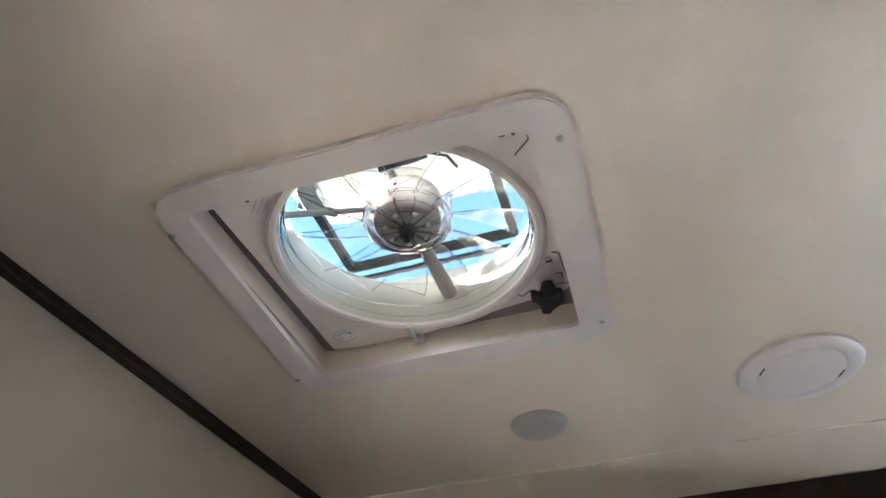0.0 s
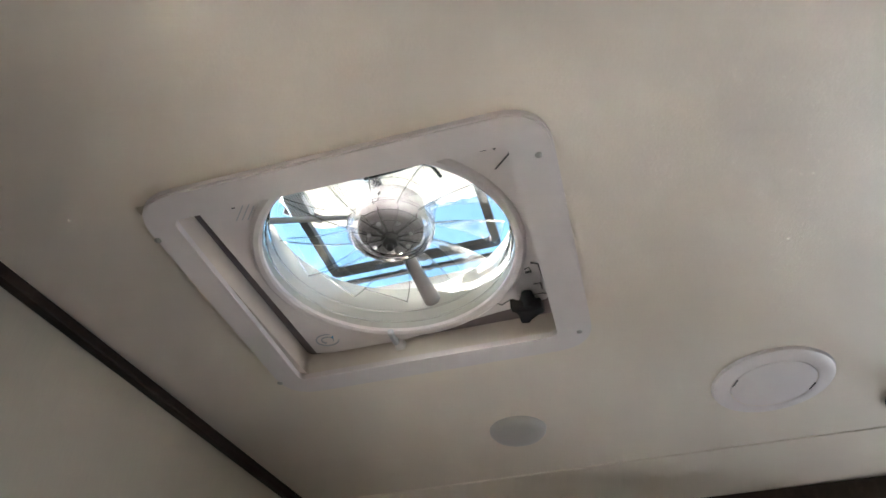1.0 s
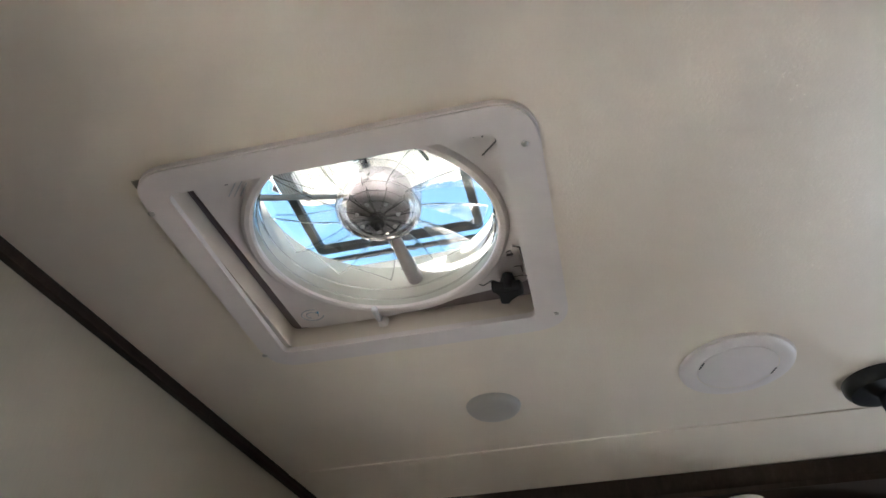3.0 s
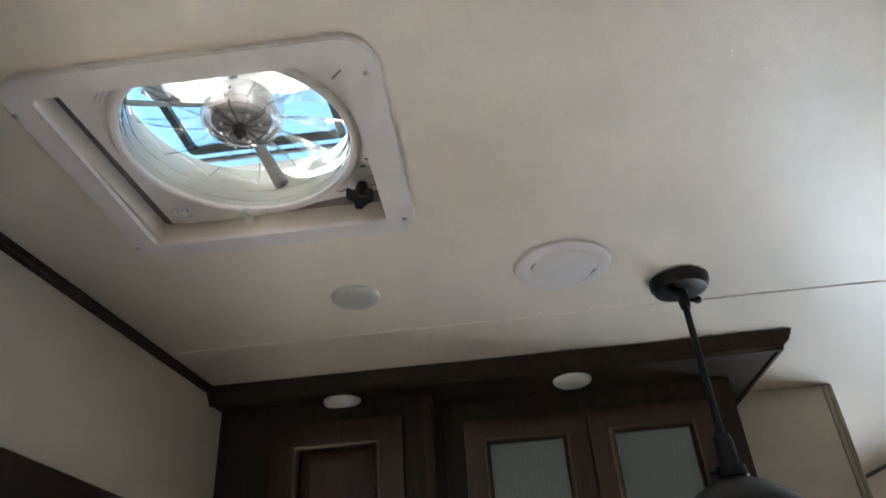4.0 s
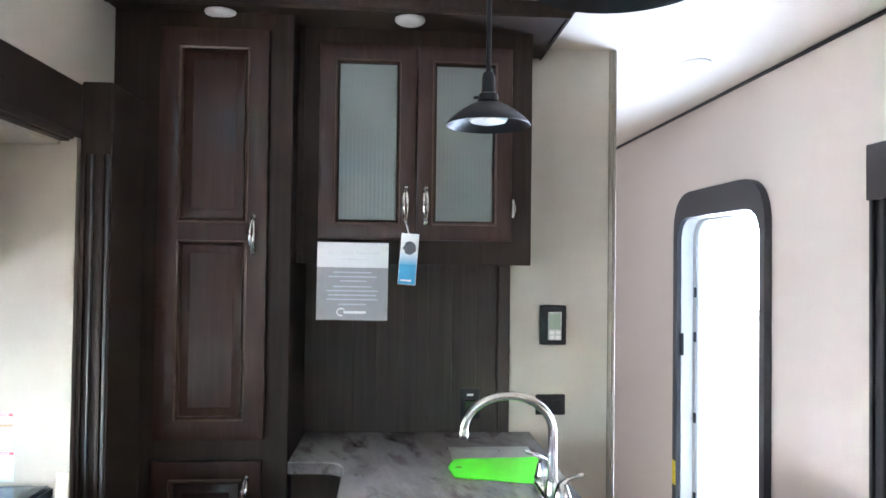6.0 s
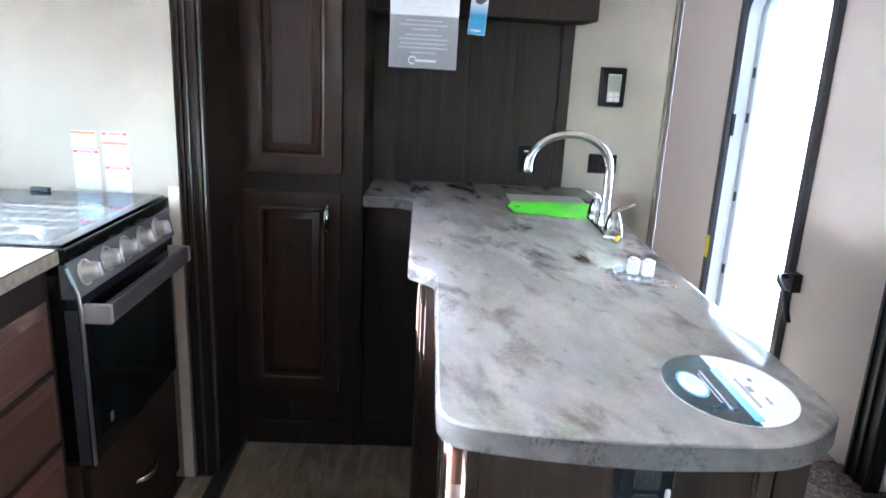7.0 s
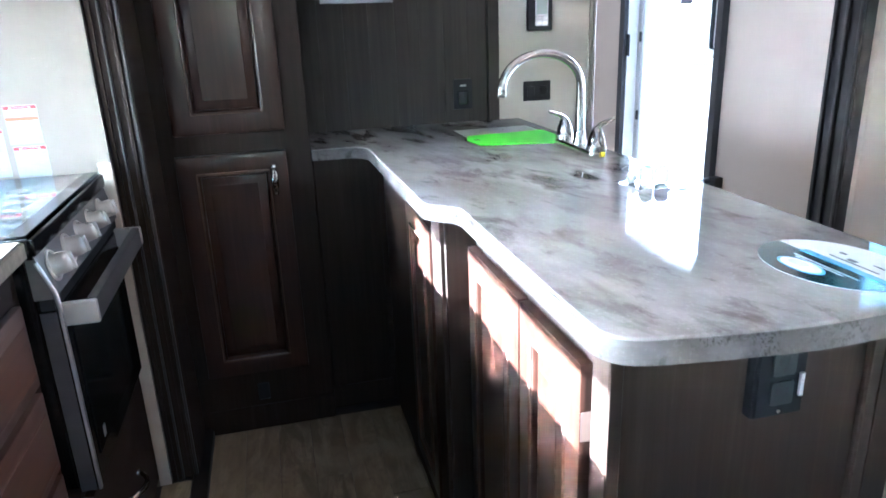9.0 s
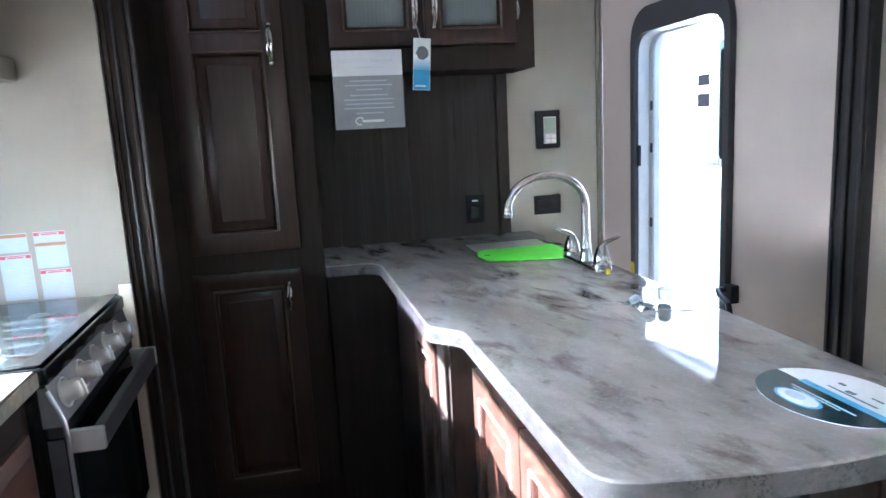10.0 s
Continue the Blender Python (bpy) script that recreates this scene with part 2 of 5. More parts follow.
def stone_laminate(name, dim=1.0, specks=0.12, coat=0.75):
    """Grey-beige marbled laminate with brown smoky streaks and a gloss coat."""
    m, n, l, p = material(name)
    g = n.new("ShaderNodeNewGeometry")
    mp = n.new("ShaderNodeMapping")
    mp.vector_type = "TEXTURE"
    mp.inputs["Rotation"].default_value = (0, 0, radians(15))
    mp.inputs["Scale"].default_value = (1.0, 2.4, 1.0)
    l.new(g.outputs["Position"], mp.inputs["Vector"])
    v = mp.outputs[0]
    base = noise_tex(n, l, v, 5, 6, 0.6, 1.2)
    c = ramp(n, l, base, [(0.28, (0.25, 0.232, 0.213)), (0.45, (0.31, 0.294, 0.276)), (0.58, (0.36, 0.344, 0.328)), (0.75, (0.275, 0.257, 0.239))])
    haze = noise_tex(n, l, v, 6.0, 4, 0.6, 0.4)
    c = mix(n, l, ramp(n, l, haze, [(0.48, (0, 0, 0)), (0.72, (0.55, 0.55, 0.55))]), c, (0.13, 0.112, 0.098))
    cloud = noise_tex(n, l, v, 3.6, 2, 0.5, 0.3)
    patches = ramp(n, l, cloud, [(0.38, (0.2, 0.2, 0.2)), (0.56, (1, 1, 1))])
    st = noise_tex(n, l, v, 13, 6, 0.6, 0.35)
    smudge = ramp(n, l, st, [(0.51, (0, 0, 0)), (0.58, (0.45, 0.45, 0.45)), (0.68, (0.95, 0.95, 0.95))])
    c = mix(n, l, mix(n, l, 1.0, smudge, patches, "MULTIPLY"), c, (0.068, 0.053, 0.043))
    st2 = noise_tex(n, l, v, 30, 6, 0.65, 0.3)
    c = mix(n, l, ramp(n, l, st2, [(0.58, (0, 0, 0)), (0.72, (0.6, 0.6, 0.6))]), c, (0.07, 0.055, 0.045))
    sp = noise_tex(n, l, coords(n, l), 160, 3)
    c = mix(n, l, ramp(n, l, sp, [(0.55, (0, 0, 0)), (0.75, (0.25, 0.25, 0.25))]), c, (0.52, 0.51, 0.49))
    fleck = noise_tex(n, l, coords(n, l), 230, 3, 0.7)
    patch = noise_tex(n, l, v, 15, 3, 0.6, 0.8)
    c = mix(n, l, mix(n, l, ramp(n, l, patch, [(0.50, (0, 0, 0)), (0.62, (1, 1, 1))]), (0.0, 0.0, 0.0), ramp(n, l, fleck, [(0.50, (0, 0, 0)), (0.62, (specks, specks, specks))])), c, (0.075, 0.058, 0.047))
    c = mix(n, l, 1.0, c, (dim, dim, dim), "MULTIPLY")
    l.new(c, p.inputs["Base Color"])
    l.new(span(n, l, base, 0.30, 0.45), p.inputs["Roughness"])
    p.inputs["Specular IOR Level"].default_value = 0.0
    p.inputs["Coat Weight"].default_value = coat
    p.inputs["Coat Roughness"].default_value = 0.045
    bump(n, l, p, noise_tex(n, l, coords(n, l), 9, 2), 0.02, 0.002)
    return m


M_stone = stone_laminate("marbled_grey_laminate", 0.79)
# below the laminate's likely tone, to weaken the sun's bounce on the walls
M_sidetop = plain("dimmed_beige_laminate", (0.19, 0.172, 0.14), 0.35, 0, 0.2, 30)
M_creamedge = plain("cream_speckled_edge", (0.36, 0.315, 0.25), 0.35, 0, 0.3, 70)
# the top's laminate darkened to 0.40, shade painted in against strong window light
M_edge = stone_laminate("shaded_marbled_edge", 0.40, 0.75, 0.12)


def plank_vinyl():
    m, n, l, p = material("weathered_plank_vinyl")
    v = coords(n, l, (1, 0.07, 1), True)
    g = noise_tex(n, l, v, 34, 6, 0.6, 1.2)
    w = noise_tex(n, l, coords(n, l, (1, 0.3, 1), True), 14, 4, 0.55, 1.2)
    c = ramp(n, l, g, [(0.25, (0.20, 0.155, 0.10)), (0.5, (0.31, 0.248, 0.165)), (0.8, (0.44, 0.365, 0.255))])
    c = mix(n, l, ramp(n, l, w, [(0.42, (0, 0, 0)), (0.60, (0.8, 0.8, 0.8))]), c, (0.125, 0.093, 0.058))
    blot = noise_tex(n, l, coords(n, l, (1, 0.7, 1), True), 38, 4, 0.6, 0.8)
    c = mix(n, l, ramp(n, l, blot, [(0.48, (0, 0, 0)), (0.66, (0.6, 0.6, 0.6))]), c, (0.15, 0.115, 0.074))
    pale = noise_tex(n, l, coords(n, l, (1, 0.5, 1), True), 9, 3, 0.5, 0.5)
    c = mix(n, l, ramp(n, l, pale, [(0.50, (0, 0, 0)), (0.66, (0.5, 0.5, 0.5))]), c, (0.46, 0.385, 0.27))
    oi = n.new("ShaderNodeObjectInfo")
    c = mix(n, l, span(n, l, oi.outputs["Random"], 0.0, 0.55), c, (0.31, 0.245, 0.155))
    l.new(c, p.inputs["Base Color"])
    l.new(span(n, l, g, 0.34, 0.5), p.inputs["Roughness"])
    p.inputs["Specular IOR Level"].default_value = 0.35
    bump(n, l, p, g, 0.1, 0.001)
    return m


M_plank = plank_vinyl()


def carpet():
    m, n, l, p = material("mottled_brown_carpet")
    v = coords(n, l)
    g = noise_tex(n, l, v, 110, 4, 0.7)
    w = noise_tex(n, l, v, 42, 4)
    c = ramp(n, l, g, [(0.36, (0.055, 0.037, 0.025)), (0.50, (0.20, 0.145, 0.102)), (0.64, (0.42, 0.325, 0.24))])
    l.new(mix(n, l, ramp(n, l, w, [(0.46, (0, 0, 0)), (0.62, (0.75, 0.75, 0.75))]), c, (0.085, 0.06, 0.042)), p.inputs["Base Color"])
    p.inputs["Roughness"].default_value = 0.95
    bump(n, l, p, g, 1.0, 0.012)
    return m


M_carpet = carpet()


def glassy(name, color, rough, transmission, ribs=0.0):
    m, n, l, p = material(name)
    p.inputs["Base Color"].default_value = (*color, 1)
    p.inputs["Roughness"].default_value = rough
    p.inputs["Transmission Weight"].default_value = transmission
    p.inputs["IOR"].default_value = 1.45
    if ribs:
        w = n.new("ShaderNodeTexWave")
        w.inputs["Scale"].default_value = ribs
        w.bands_direction = "X"
        l.new(coords(n, l), w.inputs["Vector"])
        bump(n, l, p, w.outputs["Fac"], 0.11, 0.001)
        p.inputs["Coat Weight"].default_value = 0.5
        p.inputs["Coat Roughness"].default_value = 0.03
        l.new(p.inputs["Normal"].links[0].from_socket, p.inputs["Coat Normal"])
    return m


M_reeded = glassy("reeded_cabinet_glass", (0.165, 0.192, 0.182), 0.30, 0.3)
M_reeded.node_tree.nodes["Principled BSDF"].inputs["Coat Weight"].default_value = 0.6
M_reeded.node_tree.nodes["Principled BSDF"].inputs["Coat Roughness"].default_value = 0.05
M_clear = glassy("clear_acrylic", (0.97, 0.98, 0.98), 0.03, 1.0)
M_lilac = plain("lilac_white_plastic", (0.70, 0.655, 0.66), 0.35, 0, 0.04, 25, 0.05)
M_creamwell = plain("cream_plastic", (0.66, 0.60, 0.545), 0.4, 0, 0.05, 25, 0.05)
M_arm = plain("pinkish_grey_plastic", (0.42, 0.39, 0.385), 0.4, 0, 0.06, 25)
M_plum = plain("dark_plum_grey", (0.20, 0.165, 0.17), 0.8, 0, 0.1, 60, 0.1)
M_hub = glassy("grey_clear_acrylic", (0.86, 0.85, 0.85), 0.06, 0.88)
M_motor = plain("pale_warm_grey_metal", (0.56, 0.53, 0.515), 0.4, 0.1, 0.12, 60)
M_shroud = glassy("smoky_clear_acrylic", (0.74, 0.74, 0.69), 0.16, 0.35)
M_lid = glassy("cream_lid_plastic", (0.60, 0.575, 0.51), 0.45, 0.03)
M_pane = glassy("window_pane", (0.95, 0.97, 0.97), 0.01, 1.0)
M_cooktop = glassy("tempered_glass_cover", (0.80, 0.86, 0.88), 0.012, 1.0)
M_cooktop.node_tree.nodes["Principled BSDF"].inputs["IOR"].default_value = 1.22
M_ovenglass = plain("smoked_oven_glass", (0.006, 0.010, 0.011), 0.06, 0, 0.2)
M_lcd = plain("lcd_screen", (0.30, 0.36, 0.30), 0.2, 0, 0.04)


def gravel():
    m, n, l, p = material("pale_gravel")
    v = coords(n, l)
    g = noise_tex(n, l, v, 30, 5, 0.7)
    w = noise_tex(n, l, v, 0.5, 3)
    c = ramp(n, l, g, [(0.3, (0.26, 0.24, 0.21)), (0.7, (0.50, 0.47, 0.42))])
    l.new(mix(n, l, span(n, l, w, 0.0, 0.5), c, (0.30, 0.28, 0.24)), p.inputs["Base Color"])
    p.inputs["Roughness"].default_value = 0.9
    bump(n, l, p, g, 0.5, 0.02)
    return m


M_gravel = gravel()


# ---- mesh helpers ----
def bm_box(x0, y0, z0, x1, y1, z1, bevel=0.0, segs=1):
    bm = bmesh.new()
    bmesh.ops.create_cube(bm, size=1.0, matrix=Matrix.Translation(((x0 + x1) / 2, (y0 + y1) / 2, (z0 + z1) / 2)) @ Matrix.Diagonal((abs(x1 - x0), abs(y1 - y0), abs(z1 - z0), 1)))
    if bevel:
        bmesh.ops.bevel(bm, geom=bm.edges[:], offset=bevel, segments=segs, profile=0.6, affect="EDGES", clamp_overlap=True)
    return bm


def join(*bms):
    out = bmesh.new()
    for b in bms:
        me = bpy.data.meshes.new("t")
        b.to_mesh(me)
        b.free()
        out.from_mesh(me)
        bpy.data.meshes.remove(me)
    return out


def moved(bm, m):
    bmesh.ops.transform(bm, matrix=m, verts=bm.verts[:])
    if m.to_3x3().determinant() < 0:
        bmesh.ops.reverse_faces(bm, faces=bm.faces[:])
    return bm


def inset(points, d):
    """An outline drawn in by d along its corners' bisectors."""
    area = sum(a[0] * b[1] - b[0] * a[1] for a, b in zip(points, points[1:] + points[:1]))
    k, out = len(points), []
    for i in range(k):
        p, a, b = Vector(points[i]), Vector(points[i - 1]), Vector(points[(i + 1) % k])
        n1, n2 = (p - a).normalized(), (b - p).normalized()
        n = Vector((-n1.y - n2.y, n1.x + n2.x))
        n = n.normalized() * (d if area > 0 else -d)
        out.append((p.x + n.x, p.y + n.y))
    return out


def bm_prism(points, z0, z1, bevel=0.0, segs=2):
    """An extruded outline, its upper and lower rims rounded by bevel."""
    bm = bmesh.new()
    levels = [(0, z0), (0, z1)]
    if bevel:
        arc_ = [math.pi / 2 * i / segs for i in range(segs + 1)]
        levels = [(bevel * (1 - math.sin(a)), z0 + bevel * (1 - math.cos(a))) for a in arc_]
        levels += [(bevel * (1 - math.cos(a)), z1 - bevel * (1 - math.sin(a))) for a in arc_]
        levels = [(bevel + 0.001, z0)] + levels + [(bevel + 0.001, z1)]
    rings = [[bm.verts.new((x, y, z)) for x, y in (inset(points, d) if d else points)] for d, z in levels]
    k = len(points)
    for a, b in zip(rings, rings[1:]):
        for i in range(k):
            bm.faces.new((a[i], a[(i + 1) % k], b[(i + 1) % k], b[i]))
    caps = [bm.faces.new(rings[0][::-1]), bm.faces.new(rings[-1])]
    bmesh.ops.recalc_face_normals(bm, faces=bm.faces[:])
    bmesh.ops.triangulate(bm, faces=caps, ngon_method="EAR_CLIP")
    return bm


def bm_lathe(profile, seg=32, at=(0, 0, 0)):
    """A turned body from (radius, height) pairs round z."""
    bm = bmesh.new()
    rings = []
    for r, z in profile:
        if r < 1e-6:
            rings.append([bm.verts.new((at[0], at[1], at[2] + z))])
        else:
            rings.append([bm.verts.new((at[0] + r * math.cos(a), at[1] + r * math.sin(a), at[2] + z)) for a in [2 * math.pi * i / seg for i in range(seg)]])
    for a, b in zip(rings, rings[1:]):
        for i in range(seg):
            j = (i + 1) % seg
            q = [a[i % len(a)], a[j % len(a)], b[j % len(b)], b[i % len(b)]]
            q = [v for k, v in enumerate(q) if v not in q[:k]]
            if len(q) > 2:
                bm.faces.new(q)
    bmesh.ops.recalc_face_normals(bm, faces=bm.faces[:])
    return bm


def bm_tube(path, radius, seg=10):
    """A round bar along a path; radius may be one number or one for each point."""
    bm = bmesh.new()
    pts = [Vector(p) for p in path]
    rad = radius if isinstance(radius, (list, tuple)) else [radius] * len(pts)
    rings, side = [], None
    for i, p in enumerate(pts):
        d = (pts[min(i + 1, len(pts) - 1)] - pts[max(i - 1, 0)]).normalized()
        if side is None:
            side = d.orthogonal().normalized()
        side = (side - d * side.dot(d)).normalized()
        up = d.cross(side)
        rings.append([bm.verts.new(p + rad[i] * (math.cos(a) * side + math.sin(a) * up)) for a in [2 * math.pi * k / seg for k in range(seg)]])
    for a, b in zip(rings, rings[1:]):
        for k in range(seg):
            bm.faces.new((a[k], a[(k + 1) % seg], b[(k + 1) % seg], b[k]))
    bm.faces.new(rings[0])
    bm.faces.new(rings[-1])
    bmesh.ops.recalc_face_normals(bm, faces=bm.faces[:])
    return bm


def rounded(points, radii, steps=6):
    """An outline with its corners rounded."""
    out = []
    k = len(points)
    for i in range(k):
        p, a, b = Vector(points[i]), Vector(points[i - 1]), Vector(points[(i + 1) % k])
        r = radii[i] if isinstance(radii, (list, tuple)) else radii
        if r <= 0:
            out.append(tuple(p))
            continue
        da, db = (a - p).normalized(), (b - p).normalized()
        for s in range(steps + 1):
            t = s / steps
            q = (1 - t) ** 2 * (p + da * r) + 2 * t * (1 - t) * p + t * t * (p + db * r)
            out.append((q.x, q.y))
    return out


def bm_ring(outer, inner, z0, z1):
    """A flat frame between two outlines of equal point count."""
    bm = bmesh.new()
    k = len(outer)
    lv = [[bm.verts.new((x, y, z)) for x, y in o] for z in (z0, z1) for o in (outer, inner)]
    for i in range(k):
        j = (i + 1) % k
        bm.faces.new((lv[0][i], lv[0][j], lv[1][j], lv[1][i]))
        bm.faces.new((lv[2][i], lv[3][i], lv[3][j], lv[2][j]))
        bm.faces.new((lv[0][i], lv[2][i], lv[2][j], lv[0][j]))
        bm.faces.new((lv[1][i], lv[1][j], lv[3][j], lv[3][i]))
    bmesh.ops.recalc_face_normals(bm, faces=bm.faces[:])
    return bm


def rect(x0, y0, x1, y1):
    return [(x0, y0), (x1, y0), (x1, y1), (x0, y1)]


def to_mesh(name, bm, mat, smooth=True):
    me = bpy.data.meshes.new(name)
    bm.to_mesh(me)
    bm.free()
    me.materials.append(mat)
    if smooth:
        me.shade_smooth()
        me.set_sharp_from_angle(angle=radians(35))
    return me


def thing(name, label, category, at=(0, 0, 0), group="", kind=""):
    """An empty at a thing's base."""
    e = new(name)
    e.empty_display_size = 0.05
    e.matrix_basis = Matrix.Translation(at)
    return tagged(e, label, category, group, kind)


def part(name, bm, mat, parent, label="", smooth=True):
    """One mesh, given in world places, under a thing or a part."""
    ob = new(name, to_mesh(name, bm, mat, smooth))
    ob.parent = parent
    ob.matrix_parent_inverse = parent.matrix_basis.inverted() if parent.parent is None else Matrix.Identity(4)
    return tagged(ob, label)


def whole(name, bm, mat, label, category, group="", kind="", smooth=True):
    """A thing that is one mesh."""
    return tagged(new(name, to_mesh(name, bm, mat, smooth)), label, category, group, kind)


def structure(name, bm, mat, label, category="", smooth=False):
    return whole(name, bm, mat, label, category or name.split("_")[0], kind="structure", smooth=smooth)


# faces of cabinets: u along the width, v up, w out of the face
def facing_south(x, y, z):
    return Matrix(((1, 0, 0, x), (0, 0, -1, y), (0, 1, 0, z), (0, 0, 0, 1)))


def facing_west(x, y, z):
    return Matrix(((0, 0, -1, x), (-1, 0, 0, y), (0, 1, 0, z), (0, 0, 0, 1)))


def facing_east(x, y, z):
    return Matrix(((0, 0, 1, x), (1, 0, 0, y), (0, 1, 0, z), (0, 0, 0, 1)))


def bow_handle(parent, m, u, v, length, upright=True):
    """A twin-bar bow pull standing out of the face."""
    bars = []
    for side in (-0.0032, 0.0032):
        pts = []
        for i in range(13):
            t = i / 12
            s = (t - 0.5) * length
            w = 0.002 + 0.026 * math.sin(math.pi * t) ** 0.7
            off = side * (0.6 + 1.1 * math.sin(math.pi * t))
            pts.append((u + off, v + s, w) if upright else (u + s, v + off, w))
        bars.append(bm_tube(pts, [0.0034 + 0.0014 * math.sin(math.pi * i / 12) for i in range(13)], 8))
    for e in (-0.5, 0.5):
        c = (u, v + e * length) if upright else (u + e * length, v)
        bars.append(bm_lathe([(0, 0), (0.008, 0), (0.0075, 0.004), (0.004, 0.007), (0, 0.007)], 14, (c[0], c[1], 0.0)))
    return part("handle", moved(join(*bars), m), M_chrome, parent, "bowed brushed nickel pull handle")


def bm_raised(u0, v0, u1, v1, back=0.004, lift=0.013, slope=0.026):
    """A raised field with a sloping margin."""
    bm = bmesh.new()
    levels = [(0.0, back - 0.008), (0.0, back), (0.004, back + 0.001), (slope, lift - 0.002), (slope + 0.002, lift), (slope + 0.004, lift)]
    rings = [[bm.verts.new((x, y, w)) for x, y in rect(u0 + d, v0 + d, u1 - d, v1 - d)] for d, w in levels]
    for a, b in zip(rings, rings[1:]):
        for i in range(4):
            bm.faces.new((a[i], a[(i + 1) % 4], b[(i + 1) % 4], b[i]))
    bm.faces.new(rings[-1])
    return bm


def bm_bead(u0, v0, u1, v1, width=0.011, low=0.008, high=0.0235):
    """A half-round moulding running round an opening."""
    bm = bmesh.new()
    rings = []
    for i in range(7):
        a = math.pi * i / 6
        d, w = width * (0.5 - 0.5 * math.cos(a)) - 0.002, low + (high - low) * math.sin(a)
        rings.append([bm.verts.new((x, y, w)) for x, y in rect(u0 + d, v0 + d, u1 - d, v1 - d)])
    for p, q in zip(rings, rings[1:]):
        for i in range(4):
            bm.faces.new((p[i], p[(i + 1) % 4], q[(i + 1) % 4], q[i]))
    return bm


def bm_reeded(u0, v0, u1, v1, back, front, pitch=0.0125, steps=6):
    """A pane whose face is a row of upright half-round reeds."""
    bm = bmesh.new()
    reeds = max(1, round((u1 - u0) / pitch))
    us = [u0 + (u1 - u0) * i / (reeds * steps) for i in range(reeds * steps + 1)]
    w = [front + 0.0006 * abs(math.sin(math.pi * i / steps)) ** 0.7 for i in range(reeds * steps + 1)]
    lo, hi = [[bm.verts.new((u, v, h)) for u, h in zip(us, w)] for v in (v0, v1)]
    for i in range(len(us) - 1):
        bm.faces.new((lo[i], lo[i + 1], hi[i + 1], hi[i]))
    q = [bm.verts.new(p) for p in ((u0, v0, back), (u1, v0, back), (u1, v1, back), (u0, v1, back))]
    bm.faces.new((q[3], q[2], q[1], q[0]))
    bm.faces.new([q[0], q[1]] + lo[::-1])
    bm.faces.new([q[2], q[3]] + hi)
    bm.faces.new((q[0], lo[0], hi[0], q[3]))
    bm.faces.new((q[1], q[2], hi[-1], lo[-1]))
    return bm


def panel_door(parent, m, w, h, stile=0.055, splits=(), mat=None, field=True, name="door", lift=0.013):
    """A frame door of thickness 20 mm; splits are the centres of middle rails. Returns it with its openings."""
    mat = mat or M_door
    t = 0.02
    fr_ = bm_ring(rect(0, 0, w, h), rect(stile, stile, w - stile, h - stile), 0, t)
    bmesh.ops.bevel(fr_, geom=fr_.edges[:], offset=0.003, segments=2, profile=0.6, affect="EDGES", clamp_overlap=True)
    opens, low = [], stile
    for s in splits:
        opens.append((stile, low, w - stile, s - stile / 2))
        low = s + stile / 2
    opens.append((stile, low, w - stile, h - stile))
    d = part(name, moved(fr_, m), mat, parent)
    for s in splits:
        part("rail", moved(bm_box(stile - 0.002, s - stile / 2, 0.0005, w - stile + 0.002, s + stile / 2, t - 0.0008, 0.002), m), mat, d)
    for a, b, c, e in opens:
        part("bead", moved(bm_bead(a, b, c, e, high=0.0235 if lift < 0.015 else 0.0195), m), mat, d)
        q = 0.0025
        part("bead_moulding", moved(join(*[bm_tube([p0, p1], 0.0034, 8) for p0, p1 in (((a - q, b - q, t), (c + q, b - q, t)), ((c + q, b - q, t), (c + q, e + q, t)), ((c + q, e + q, t), (a - q, e + q, t)), ((a - q, e + q, t), (a - q, b - q, t)))]), m), M_bead, d, "glossy moulding, highlight in its pale colour")
    if field:
        for a, b, c, e in opens:
            part("raised_panel", moved(bm_raised(a + 0.006, b + 0.006, c - 0.006, e - 0.006, lift - 0.009, lift), m), mat, d)
    return d, opens


def bars_of_print(parent, m, rows, mat, name="print_line", lift=0.0012):
    """Printed lines as thin bars: (u0, v0, u1, v1)."""
    for a, b, c, d in rows:
        part(name, moved(bm_box(a, b, lift - 0.0006, c, d, lift), m), mat, parent, smooth=False)


def lettering(text, parent, m, width, mat):
    """Raised print set in the built-in face, scaled to a width."""
    curve = bpy.data.curves.new("lettering", "FONT")
    curve.body, curve.size, curve.extrude = text, 0.1, 0.0
    holder = bpy.data.objects.new("lettering", curve)
    scene.collection.objects.link(holder)
    bpy.context.view_layer.update()
    me = bpy.data.meshes.new_from_object(holder.evaluated_get(bpy.context.evaluated_depsgraph_get()))
    bpy.data.objects.remove(holder)
    bpy.data.curves.remove(curve)
    bm = bmesh.new()
    bm.from_mesh(me)
    bpy.data.meshes.remove(me)
    k = width / max(v.co.x for v in bm.verts)
    out = bmesh.ops.extrude_face_region(bm, geom=bm.faces[:])
    bmesh.ops.translate(bm, verts=[v for v in out["geom"] if isinstance(v, bmesh.types.BMVert)], vec=(0, 0, 0.0004 / k))
    return part("lettering", moved(bm, m @ Matrix.Scale(k, 4)), mat, parent, smooth=False)


